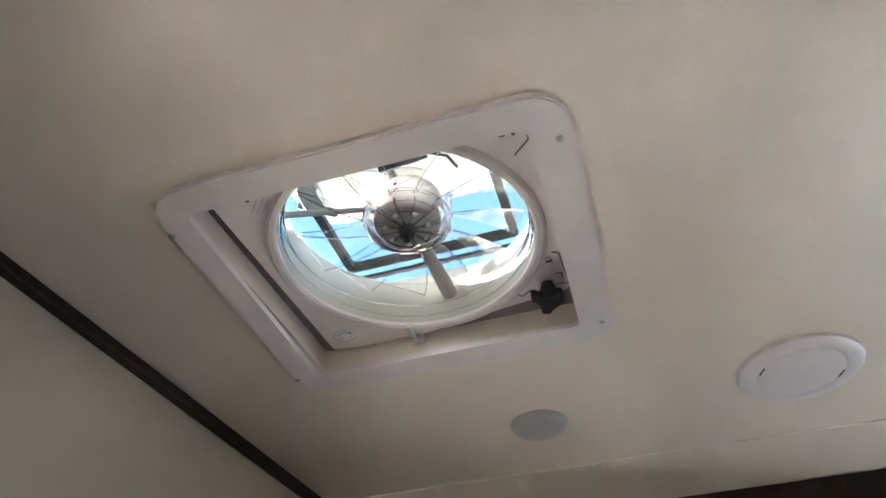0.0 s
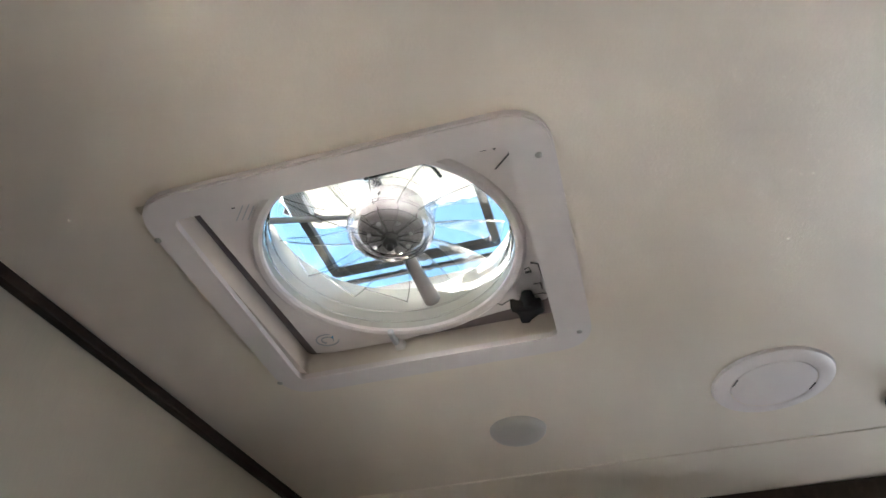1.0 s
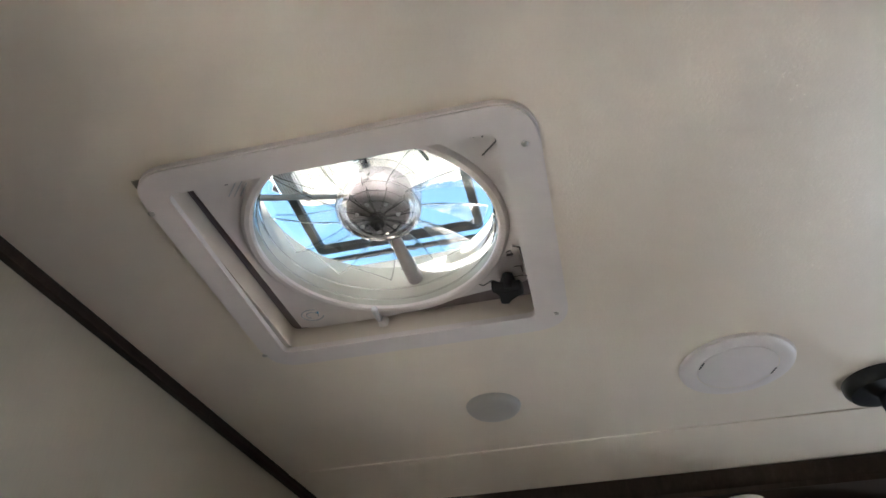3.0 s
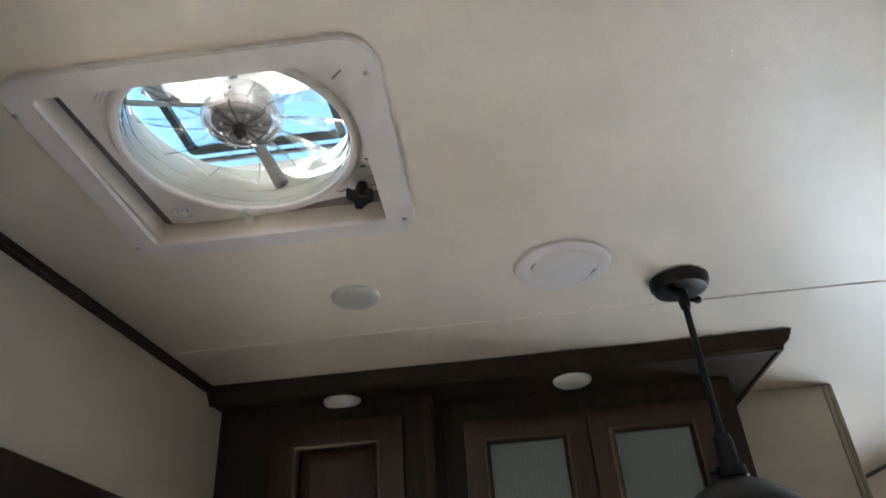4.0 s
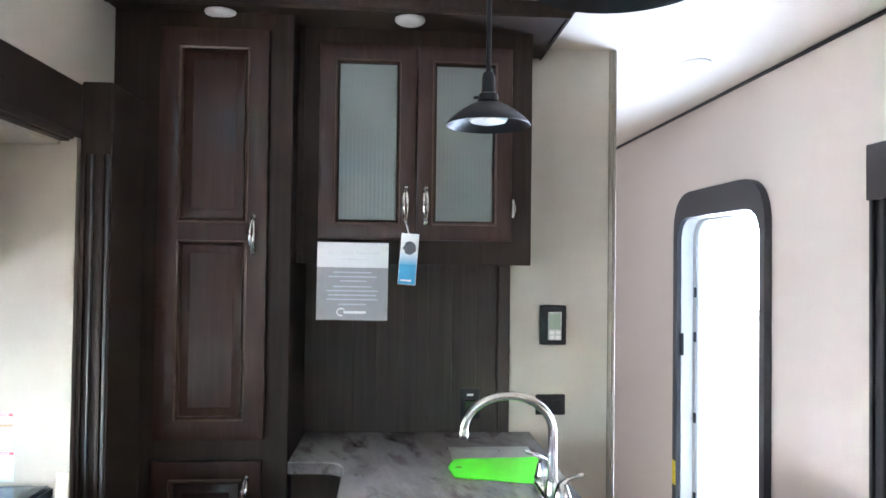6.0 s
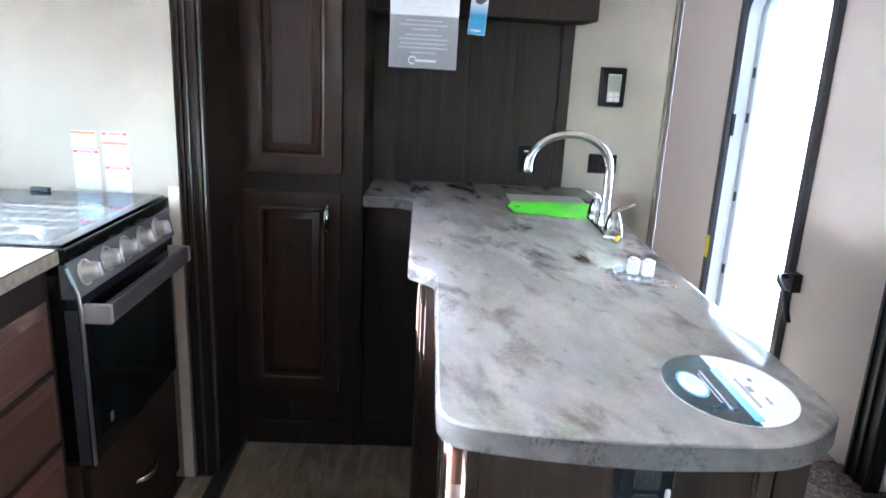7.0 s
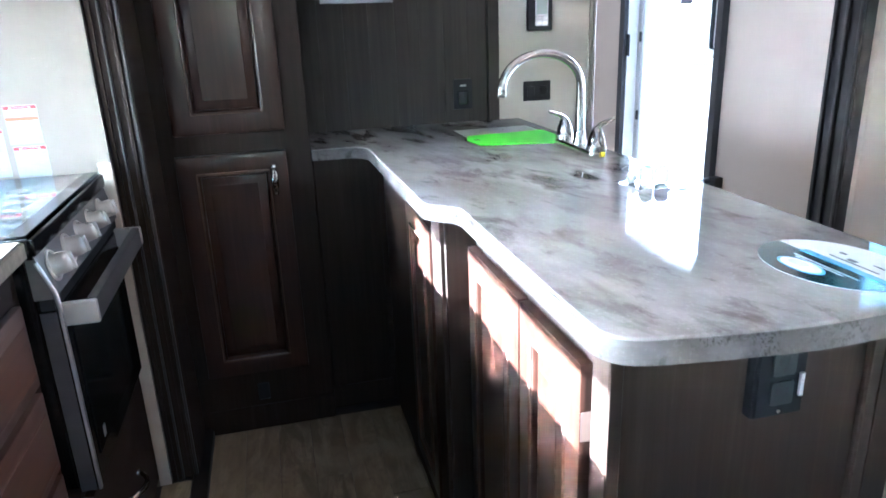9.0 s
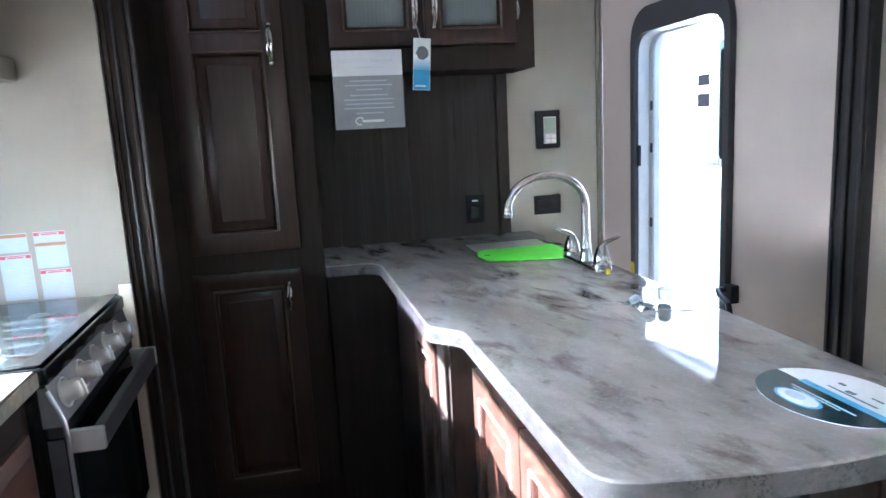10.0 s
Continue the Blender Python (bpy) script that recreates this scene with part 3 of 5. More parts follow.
def wall_boxes(axis, a0, a1, b0, b1, z0, z1, holes=()):
    """A wall between a0 and a1 across, b0 to b1 along, with openings (b0, b1, z0, z1)."""
    bs = sorted({b0, b1, *[h[0] for h in holes], *[h[1] for h in holes]})
    zs = sorted({z0, z1, *[h[2] for h in holes], *[h[3] for h in holes]})
    cells = []
    for p, q in zip(bs, bs[1:]):
        run = None
        for r, s in zip(zs, zs[1:]):
            inside = any(h[0] <= p and q <= h[1] and h[2] <= r and s <= h[3] for h in holes)
            if inside:
                if run:
                    cells.append((p, q, *run))
                run = None
            else:
                run = (run[0], s) if run else (r, s)
        if run:
            cells.append((p, q, *run))
    return join(*[bm_box(a0, p, r, a1, q, s) if axis == "x" else bm_box(p, a0, r, q, a1, s) for p, q, r, s in cells])

# sky light entering by the open door
window_light((1.72, 2.37, 0.9), (0, 2.0, 0.9), 0.6, 1.6, 2.0)

# ---- large structure ----
CEIL, XL, XR, YN, YS = 2.265, -0.62, 1.67, 4.6, -3.4
SLIDE_X, SLIDE_Y, SLIDE_Z = -1.28, 1.20, 1.785

structure("floor", bm_box(-0.497, YS, -0.08, XR + 0.06, YN, -0.004), M_trim, "plank-look vinyl floor in weathered greige")
structure("slide_floor", join(bm_box(SLIDE_X, YS, -0.06, -0.498, SLIDE_Y + 0.05, 0.014), bm_box(-0.62, SLIDE_Y + 0.05, -0.06, -0.498, 1.80, 0.014)), M_trim, "raised floor of the kitchen slide-out", "floor")
structure("floor_transition", bm_prism([(-0.522, YS), (-0.476, YS), (-0.476, 1.46), (-0.522, 1.46)], -0.01, 0.024, 0.006), M_trim, "dark transition strip beside the slide-out floor", "trim")

# ceiling with the vent's opening, roof above
VX0, VX1, VY0, VY1 = -0.430, -0.062, 0.414, 0.745
structure("ceiling", join(
    bm_box(XL - 0.06, YS, CEIL, VX0 - 0.033, YN, CEIL + 0.045), bm_box(VX1 + 0.02, YS, CEIL, XR + 0.06, YN, CEIL + 0.045),
    bm_box(VX0 - 0.033, YS, CEIL, VX1 + 0.02, VY0 - 0.022, CEIL + 0.045), bm_box(VX0 - 0.033, VY1 + 0.03, CEIL, VX1 + 0.02, YN, CEIL + 0.045)), M_ceiling, "cream vinyl ceiling panels")
structure("ceiling_batten", bm_box(XL + 0.01, 1.163, CEIL - 0.0022, XR, 1.187, CEIL + 0.001, 0.0009), M_ceiling, "flat cream seam batten across the ceiling", "trim")
structure("slide_ceiling", bm_box(SLIDE_X, YS, SLIDE_Z, XL - 0.001, SLIDE_Y + 0.05, SLIDE_Z + 0.05), M_wall2, "ceiling of the kitchen slide-out, vinyl dimmed", "ceiling")

# west: wall over the slide-out, header, slide-out shell
SKEW = Matrix(((1, 0.08, 0, -0.089), (0, 1, 0, 0), (0, 0, 1, 0), (0, 0, 0, 1)))
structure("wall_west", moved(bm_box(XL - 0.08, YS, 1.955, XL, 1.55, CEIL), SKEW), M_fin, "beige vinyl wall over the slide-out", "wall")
structure("wall_west_far", bm_box(XL - 0.08, 1.80, -0.05, XL, YN, CEIL), M_wall, "beige vinyl wall", "wall")
structure("slide_header", join(bm_box(XL - 0.07, YS, 1.795, XL + 0.022, 1.345, 1.955, 0.004, 2), bm_box(XL - 0.42, YS, 1.93, XL - 0.068, 1.345, 1.9545), bm_box(XL - 0.01, YS, 1.80, XL + 0.032, 1.345, 1.822, 0.004, 2)), M_frame, "dark wood header over the slide-out opening", "trim")
structure("slide_wall_end", bm_box(SLIDE_X, SLIDE_Y, 0.014, -0.5805, SLIDE_Y + 0.045, SLIDE_Z + 0.02), M_wall2, "end wall of the slide-out, vinyl dimmed", "wall")
# no separate part: a lighter strip paints the unshaded edge of the wall
structure("slide_end_trim", bm_box(-0.610, SLIDE_Y - 0.006, 0.018, -0.578, SLIDE_Y - 0.0005, 0.962, 0.002), M_litwall, "lighter strip painting the unshaded part of the end wall", "trim")
structure("slide_wall_back", wall_boxes("x", SLIDE_X - 0.05, SLIDE_X, YS, SLIDE_Y + 0.045, 0.0, SLIDE_Z + 0.05, [(0.125, 0.99, 0.985, 1.320), (-1.35, -0.22, 0.985, 1.245)]), M_wall2, "back wall of the slide-out, vinyl dimmed", "wall")
structure("ceiling_trim_west", moved(bm_box(XL, YS, CEIL - 0.018, XL + 0.016, 1.40, CEIL, 0.004, 2), SKEW), M_frame, "thin dark corner trim under the ceiling", "trim")

# jamb post between slide-out and pantry, with fluted face
post = thing("slide_jamb", "dark fluted wooden jamb post beside the pantry", "trim", (-0.53, 1.33, 0), kind="structure")
part("post", bm_box(-0.580, 1.222, 0.0, -0.503, 1.452, 1.953, 0.003, 1), M_frame, post)
for x, w in ((-0.570, 0.006), (-0.548, 0.003), (-0.522, 0.005), (-0.509, 0.004)):
    part("flute", bm_box(x - w, 1.212, 0.0, x + w, 1.223, 1.765, 0.003, 2), M_flute if w < 0.0045 else M_frame, post)

# east: wall with the entry door's opening and the opposite slide-out
DY0, DY1, DZ1 = 1.945, 2.808, 1.855
structure("wall_east", wall_boxes("x", XR, XR + 0.055, YS, YN, -0.05, CEIL, [(DY0 + 0.035, DY1 - 0.042, -0.05, DZ1 - 0.08), (-2.4, 1.25, 0.0, 1.80)]), M_wall, "beige vinyl wall with the entry door opening", "wall")
structure("ceiling_trim_east", bm_box(XR - 0.012, YS, CEIL - 0.014, XR, YN, CEIL, 0.003, 1), M_trim, "thin dark corner trim under the ceiling", "trim")
structure("slide_wall_end_east", wall_boxes("y", 1.25, 1.30, XR + 0.056, 2.45, 0.0, 1.85, [(1.80, 2.25, 1.16, 1.66)]), M_wall, "beige end wall of the dinette slide-out", "wall")
structure("slide_wall_back_east", wall_boxes("x", 2.40, 2.45, -2.5, 1.25, 0.0, 1.85, [(-1.3, -0.6, 0.95, 1.38)]), M_wall, "beige back wall of the dinette slide-out", "wall")
structure("slide_wall_south_east", bm_box(XR + 0.056, -2.5, 0.0, 2.45, -2.45, 1.85), M_wall, "beige end wall of the dinette slide-out", "wall")
structure("slide_ceiling_east", bm_box(XR + 0.056, -2.5, 1.80, 2.45, 1.30, 1.86), M_wall2, "ceiling of the dinette slide-out, vinyl dimmed", "ceiling")
structure("slide_floor_east", bm_box(1.36, -2.45, -0.05, 2.40, 1.42, 0.012), M_carpet, "mottled brown carpet by the dinette slide-out", "floor")
case = thing("slide_casing", "dark moulded casing of the dinette slide-out", "trim", (1.65, 1.32, 0), kind="structure")
part("casing_board", bm_box(XR - 0.022, 1.236, 0.012, XR + 0.02, 1.368, 1.80, 0.004, 2), M_trim, case)
for y in (1.246, 1.304, 1.354):
    part("casing_bead", bm_box(XR - 0.032, y - 0.008, 0.012, XR - 0.02, y + 0.008, 1.795, 0.004, 2), M_trim, case)
part("head_board", bm_box(XR - 0.034, -2.45, 1.70, XR + 0.02, 1.372, 1.868, 0.004, 2), M_trim, case)

# north end, fin wall and south end
structure("wall_north", bm_box(XL - 0.08, YN, -0.05, XR + 0.06, YN + 0.05, CEIL), M_wall, "beige far end wall", "wall")
structure("wall_south", wall_boxes("y", YS - 0.05, YS, SLIDE_X - 0.05, 2.45, -0.05, CEIL, [(-0.55, 0.30, 1.02, 1.66)]), M_wall, "beige wall with the rear window", "wall")
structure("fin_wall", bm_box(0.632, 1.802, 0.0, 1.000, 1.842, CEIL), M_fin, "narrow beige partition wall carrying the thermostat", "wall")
structure("fin_wall_trim", join(bm_box(0.996, 1.797, 0.0, 1.010, 1.847, CEIL - 0.001, 0.003, 1), bm_box(0.982, 1.797, 0.0, 0.996, 1.803, CEIL - 0.001, 0.002, 1)), M_wall2, "pale edge trim of the partition wall", "trim")
structure("backsplash_wall", bm_box(-0.62, 1.812, -0.05, 0.632, 1.842, CEIL), M_frame, "dark partition behind the cabinets", "wall")

# ---- windows ----
def window(name, axis, at, b0, b1, z0, z1, label):
    """A black-framed window: frame, glass, set in a wall's opening."""
    w = thing(name, label, "window", (at, (b0 + b1) / 2, z0) if axis == "x" else ((b0 + b1) / 2, at, z0), kind="structure")
    m = facing_east(at, 0, 0) if axis == "x" else facing_south(0, at, 0)
    part("window_frame", moved(bm_ring(rect(b0, z0, b1, z1), rect(b0 + 0.03, z0 + 0.03, b1 - 0.03, z1 - 0.03), -0.02, 0.02), m), M_black, w)
    g = part("pane", moved(bm_box(b0 + 0.028, z0 + 0.028, -0.003, b1 - 0.028, z1 - 0.028, 0.003), m), M_pane, w)
    g.visible_shadow = False


window("window_1", "x", SLIDE_X - 0.025, 0.095, 1.02, 0.955, 1.350, "low kitchen window behind the range and counter")
# windows 5, 2 and 4 are unseen, added and sized for fill light
window("window_5", "x", SLIDE_X - 0.025, -1.38, -0.19, 0.955, 1.275, "unseen window over the side counter, added for fill light")
window("window_2", "x", 2.425, -1.3, -0.6, 0.95, 1.38, "unseen dinette window, added for fill light")
window("window_3", "y", 1.275, 1.80, 2.25, 1.16, 1.66, "small end window of the dinette slide-out")
window("window_4", "y", YS - 0.025, -0.55, 0.30, 1.02, 1.66, "rear window")

# ---- entry door ----
door = thing("door_1", "open entry door with arched dark frame", "door", (XR, 2.37, 0), kind="structure")
m = facing_west(XR, 0, 0)
outer = rounded(rect(-DY1, -0.02, -DY0, DZ1), [0.01, 0.01, 0.20, 0.20], 10)
inner = rounded(rect(-DY1 + 0.046, 0.03, -DY0 - 0.040, DZ1 - 0.125), [0.01, 0.01, 0.12, 0.12], 10)
fr = part("door_frame", moved(bm_ring(outer, inner, -0.06, 0.030), m), M_doorframe, door, "dark grey plastic arched frame")
lip_o = rounded(rect(-DY1 + 0.043, 0.027, -DY0 - 0.037, DZ1 - 0.122), [0.01, 0.01, 0.12, 0.12], 10)
lip_i = rounded(rect(-DY1 + 0.052, 0.034, -DY0 - 0.044, DZ1 - 0.129), [0.01, 0.01, 0.115, 0.115], 10)
part("jamb_liner", moved(bm_ring(lip_o, lip_i, -0.062, 0.008), m), M_trailer, door, "white enamelled jamb liner")
jamb_i = rounded(rect(-DY1 + 0.088, 0.040, -DY0 - 0.050, DZ1 - 0.135), [0.01, 0.01, 0.11, 0.11], 10)
jm = part("jamb", moved(bm_ring(lip_i, jamb_i, -0.085, -0.050), m), M_jamb, door, "grey powder-coated door jamb")
bead_i = rounded(rect(-DY1 + 0.096, 0.044, -DY0 - 0.054, DZ1 - 0.139), [0.01, 0.01, 0.105, 0.105], 10)
part("jamb_bead", moved(bm_ring(jamb_i, bead_i, -0.092, -0.058), m), M_trailer, door, "white outer bead")
for z in (0.33, 0.72, 1.12, 1.34):
    part("jamb_catch", bm_box(1.712, 2.715, z, 1.7215, 2.731, z + 0.05, 0.002), M_black, jm)
part("latch_plate", bm_box(1.655, 2.748, 1.05, 1.672, 2.764, 1.16, 0.002), M_black, fr)
part("caution_label", bm_box(1.6380, 2.766, 0.40, 1.6398, 2.804, 0.52), M_yellow, fr, "yellow caution label")
handle = thing("grab_handle", "folded black grab handle beside the entry door", "handle", (1.64, 1.90, 0.50))
part("bracket", bm_box(1.630, 1.885, 0.50, 1.670, 1.935, 0.58, 0.006, 2), M_black, handle)
part("grip", bm_tube([(1.635, 1.93, 0.56), (1.600, 1.935, 0.555), (1.585, 1.90, 0.545), (1.585, 1.84, 0.52), (1.590, 1.82, 0.44), (1.60, 1.815, 0.40)], 0.013, 10), M_black, handle)
# the leaf stands open outside
lm = Matrix.Translation((1.775, 1.985, 0)) @ Matrix.Rotation(radians(67), 4, "Z")
leaf = part("leaf", moved(bm_box(0.0, -0.04, 0.05, 0.66, 0.0, 1.74, 0.006, 2), lm), M_trailer, door, "white door leaf with a window")
part("leaf_window_frame", moved(bm_ring(rounded(rect(0.12, 1.04, 0.605, 1.66), 0.05), rounded(rect(0.160, 1.08, 0.560, 1.62), 0.04), 0.0, 0.020), lm @ Matrix(((1, 0, 0, 0), (0, 0, 1, 0), (0, 1, 0, 0), (0, 0, 0, 1)))), M_black, leaf)

# ---- outside ----
structure("ground", bm_box(-400, -400, -1.0, 400, 400, -0.9), M_gravel, "pale gravel of the sales lot")
trailer = thing("travel_trailer", "white travel trailer parked across the lot", "trailer", (16, 22, -0.9))
part("body", bm_box(15.0, 15.0, -0.35, 17.4, 27.0, 3.05, 0.12, 3), M_trailer, trailer)
for zc, h in ((2.49, 0.42), (1.75, 0.50)):
    w = part("window", bm_box(14.97, 22.60, zc - h / 2, 15.02, 23.36, zc + h / 2, 0.02, 2), M_far_glass, trailer)
part("stripe", bm_box(14.985, 15.3, 0.35, 15.005, 26.7, 0.55), M_greyink, trailer)
for y in (20.0, 20.9):
    wh = part("wheel", moved(bm_lathe([(0, 0), (0.2, 0.0), (0.34, 0.02), (0.36, 0.12), (0.34, 0.22), (0, 0.22)], 24), Matrix.Translation((14.98, y, -0.54)) @ Matrix.Rotation(radians(90), 4, "Y")), M_tyre, trailer)

# ---- roof vent with fan ----
vent = thing("roof_vent_fan", "white roof vent with clear fan blades and open lid", "vent", (-0.24, 0.583, CEIL))
TX0, TX1, TY0, TY1 = -0.464, -0.017, 0.378, 0.782
trim_out = rounded(rect(TX0, TY0, TX1, TY1), 0.052, 8)
trim_in = rounded(rect(VX0, VY0, VX1, VY1), 0.012, 8)
trim_mid = rounded(rect(TX0 + 0.002, TY0 + 0.002, TX1 - 0.002, TY1 - 0.002), 0.050, 8)
tr = part("garnish_trim", join(bm_ring(trim_mid, trim_in, CEIL - 0.009, CEIL - 0.0005), bm_ring(trim_out, trim_mid, CEIL - 0.0068, CEIL - 0.0005)), M_lilac, vent)
part("well", bm_ring(rounded([(VX0 - 0.031, VY0 - 0.020), (VX1 + 0.018, VY0 - 0.020), (VX1 + 0.018, VY1 + 0.010), (VX0 - 0.012, VY1 + 0.010)], 0.014, 8), rounded([(VX0 - 0.006, VY0 - 0.012), (VX1 + 0.008, VY0 - 0.012), (VX1 + 0.008, VY1 + 0.003), (VX0 + 0.008, VY1 + 0.003)], 0.012, 8), CEIL + 0.0005, 2.372), M_creamwell, vent, "white moulded well of the vent")
for sx, sy in ((-0.461, 0.436), (-0.034, 0.435), (-0.034, 0.744), (-0.461, 0.744)):
    part("screw", bm_lathe([(0, -0.0018), (0.002, -0.0017), (0.0037, -0.0008), (0.0041, 0.0)], 14, (sx, sy, CEIL - 0.0088)), M_screw, tr)
# fan plate with its round opening
FX, FY, FR, PZ = -0.237, 0.568, 0.1545, 2.291
n_seg = 64


def outline_loop(poly, k):
    """k points on a convex outline, in the directions of a circle's points."""
    out = []
    for i in range(k):
        a = 2 * math.pi * i / k
        d = Vector((math.cos(a), math.sin(a)))
        best = 9.0
        for p, q in zip(poly, poly[1:] + poly[:1]):
            e, w = Vector(q) - Vector(p), Vector(p) - Vector((FX, FY))
            den = d.x * e.y - d.y * e.x
            if abs(den) > 1e-9:
                t, u = (w.x * e.y - w.y * e.x) / den, (w.x * d.y - w.y * d.x) / den
                if t > 0 and -1e-6 <= u <= 1 + 1e-6:
                    best = min(best, t)
        out.append((FX + d.x * best, FY + d.y * best))
    return out


def circle(r, k=n_seg, c=(FX, FY)):
    return [(c[0] + r * math.cos(2 * math.pi * i / k), c[1] + r * math.sin(2 * math.pi * i / k)) for i in range(k)]


plate = part("fan_plate", bm_ring(outline_loop([(-0.424, 0.402), (-0.055, 0.402), (-0.055, 0.701), (-0.078, 0.712), (-0.127, 0.716), (-0.272, 0.741), (-0.405, 0.742)], n_seg), circle(FR + 0.004), PZ, PZ + 0.004), M_lilac, vent)
part("plate_ring", bm_lathe([(FR - 0.001, 0.012), (FR - 0.002, -0.003), (FR + 0.001, -0.0055), (FR + 0.007, -0.0058), (FR + 0.011, -0.003), (FR + 0.0125, 0.001)], n_seg, (FX, FY, PZ)), M_lilac, plate)
# added sheet: stops sky leaking in, its dark colour paints the gap's shade
part("gap_shade_sheet", bm_ring(outline_loop(rect(VX0 - 0.031, VY0 - 0.021, VX1 + 0.009, VY1 + 0.004), n_seg), circle(FR + 0.006), PZ + 0.007, PZ + 0.010), M_plum, vent)
part("fan_shroud", bm_lathe([(FR - 0.002, 0.0), (FR - 0.004, 0.04), (FR + 0.004, 0.075), (FR + 0.006, 0.075), (FR - 0.001, 0.04), (FR + 0.001, 0.0)], n_seg, (FX, FY, PZ + 0.002)), M_shroud, vent, "smoky translucent fan shroud")
for z, r in ((0.012, FR - 0.0035), (0.030, FR - 0.0045)):
    part("shroud_rib", bm_lathe([(r - 0.002, z), (r, z - 0.0015), (r + 0.001, z), (r, z + 0.0015), (r - 0.002, z)], n_seg, (FX, FY, PZ)), M_clear, vent)
hub = part("hub", bm_lathe([(0, 0.0), (0.010, 0.001), (0.012, 0.010), (0.030, 0.012), (0.050, 0.018), (0.056, 0.026), (0.057, 0.062), (0.0545, 0.062), (0.0535, 0.027), (0.048, 0.0205), (0.030, 0.0145), (0, 0.0135)], 40, (FX, FY, PZ + 0.018)), M_hub, vent, "clear acrylic fan hub")
hub.visible_shadow = False
for i in range(7):
    a = 2 * math.pi * i / 7
    part("hub_bolt", bm_lathe([(0, -0.002), (0.0025, -0.0015), (0.003, 0.001)], 10, (FX + 0.027 * math.cos(a), FY + 0.027 * math.sin(a), PZ + 0.0295)), M_lens, hub)
part("motor", bm_lathe([(0, 0), (0.036, 0.0), (0.041, 0.004), (0.043, 0.012), (0.043, 0.045), (0.036, 0.052), (0, 0.054)], 36, (FX, FY, PZ + 0.0345)), M_motor, hub, "pale grey metal fan motor")
part("hub_rim", join(*[bm_lathe([(r, z), (r + 0.0016, z), (r + 0.0016, z + 0.003), (r, z + 0.003)], 40, (FX, FY, PZ + 0.018)) for r, z in ((0.030, 0.008), (0.044, 0.013), (0.053, 0.02))]), M_clear, hub)
for i in range(12):
    part("hub_rib", moved(bm_box(0.012, -0.0008, 0.0, 0.048, 0.0008, 0.010), Matrix.Translation((FX, FY, PZ + 0.028)) @ Matrix.Rotation(2 * math.pi * i / 12, 4, "Z")), M_clear, hub)
part("shaft_nut", bm_lathe([(0, -0.012), (0.004, -0.012), (0.0045, -0.006), (0.009, -0.004), (0.0095, 0.006), (0, 0.006)], 18, (FX, FY, PZ + 0.022)), M_trim, hub)
for i in range(12):
    a0 = 2 * math.pi * i / 12 + 0.2
    bm = bmesh.new()
    rows_b = []
    for k in range(6):
        r = 0.054 + (FR - 0.012 - 0.054) * k / 5
        half = 0.014 + 0.016 * k / 5
        row = []
        for t in (-1, 0, 1):
            a = a0 + t * half / r + 0.18 * k / 5
            row.append((FX + r * math.cos(a), FY + r * math.sin(a), PZ + 0.052 + t * (0.013 - 0.004 * k / 5) - 0.003 * abs(t)))
        rows_b.append(row)
    lo = [[bm.verts.new(p) for p in row] for row in rows_b]
    hi = [[bm.verts.new((x, y, z + 0.0016)) for x, y, z in row] for row in rows_b]
    for g, flip in ((lo, True), (hi, False)):
        for a, b in zip(g, g[1:]):
            for j in range(2):
                f = [a[j], a[j + 1], b[j + 1], b[j]]
                bm.faces.new(f[::-1] if flip else f)
    loop = lambda g: [r[0] for r in g] + g[-1][1:] + [r[2] for r in g[-2::-1]] + [g[0][1]]
    la, lb = loop(lo), loop(hi)
    for j in range(len(la)):
        bm.faces.new((la[j], la[(j + 1) % len(la)], lb[(j + 1) % len(la)], lb[j]))
    bmesh.ops.recalc_face_normals(bm, faces=bm.faces[:])
    blade = part("fan_blade", bm, M_clear, vent)
    blade.visible_shadow = False
    part("blade_edge", bm_tube([(r[0][0], r[0][1], r[0][2] - 0.0006) for r in rows_b], 0.0008, 6), M_clear, blade, "whitish thickened blade edge")
part("motor_arm", bm_tube([(FX, FY + 0.03, PZ + 0.052), (FX + 0.004, FY + 0.09, PZ + 0.050), (FX + 0.010, FY + FR - 0.004, PZ + 0.044)], [0.008, 0.009, 0.012], 12), M_arm, vent, "grey motor support arm")
part("motor_arm", bm_tube([(FX - 0.03, FY - 0.02, PZ + 0.056), (FX - FR + 0.01, FY - 0.05, PZ + 0.052)], [0.003, 0.0045], 10), M_alu, vent)
# insect screen: fine wires over the far half of the opening
wires = []
for i in range(90):
    x = FX - FR + 0.004 + (2 * FR - 0.008) * i / 89
    hy = math.sqrt(max(0, FR ** 2 - (x - FX) ** 2))
    wires.append(bm_box(x - 0.00014, FY - hy, PZ + 0.0835, x + 0.00014, FY + hy, PZ + 0.084))
scr = part("insect_screen", join(*wires), M_black, vent)
tagged(scr, kind="stuff")
# crank knob, clips and printed marks
kx, ky = -0.090, 0.687
knob = part("crank_knob", join(bm_lathe([(0, -0.030), (0.010, -0.030), (0.011, -0.012), (0.008, -0.006), (0.008, 0.0)], 16, (kx, ky, PZ)),
    bm_prism(rounded([(kx - 0.022, ky - 0.015), (kx - 0.005, ky - 0.008), (kx + 0.017, ky - 0.009), (kx + 0.020, ky + 0.005), (kx + 0.004, ky + 0.011), (kx - 0.003, ky + 0.023), (kx - 0.014, ky + 0.020), (kx - 0.014, ky + 0.003)], 0.003, 3), PZ - 0.034, PZ - 0.017, 0.003)), M_black, vent, "black three-winged crank knob")
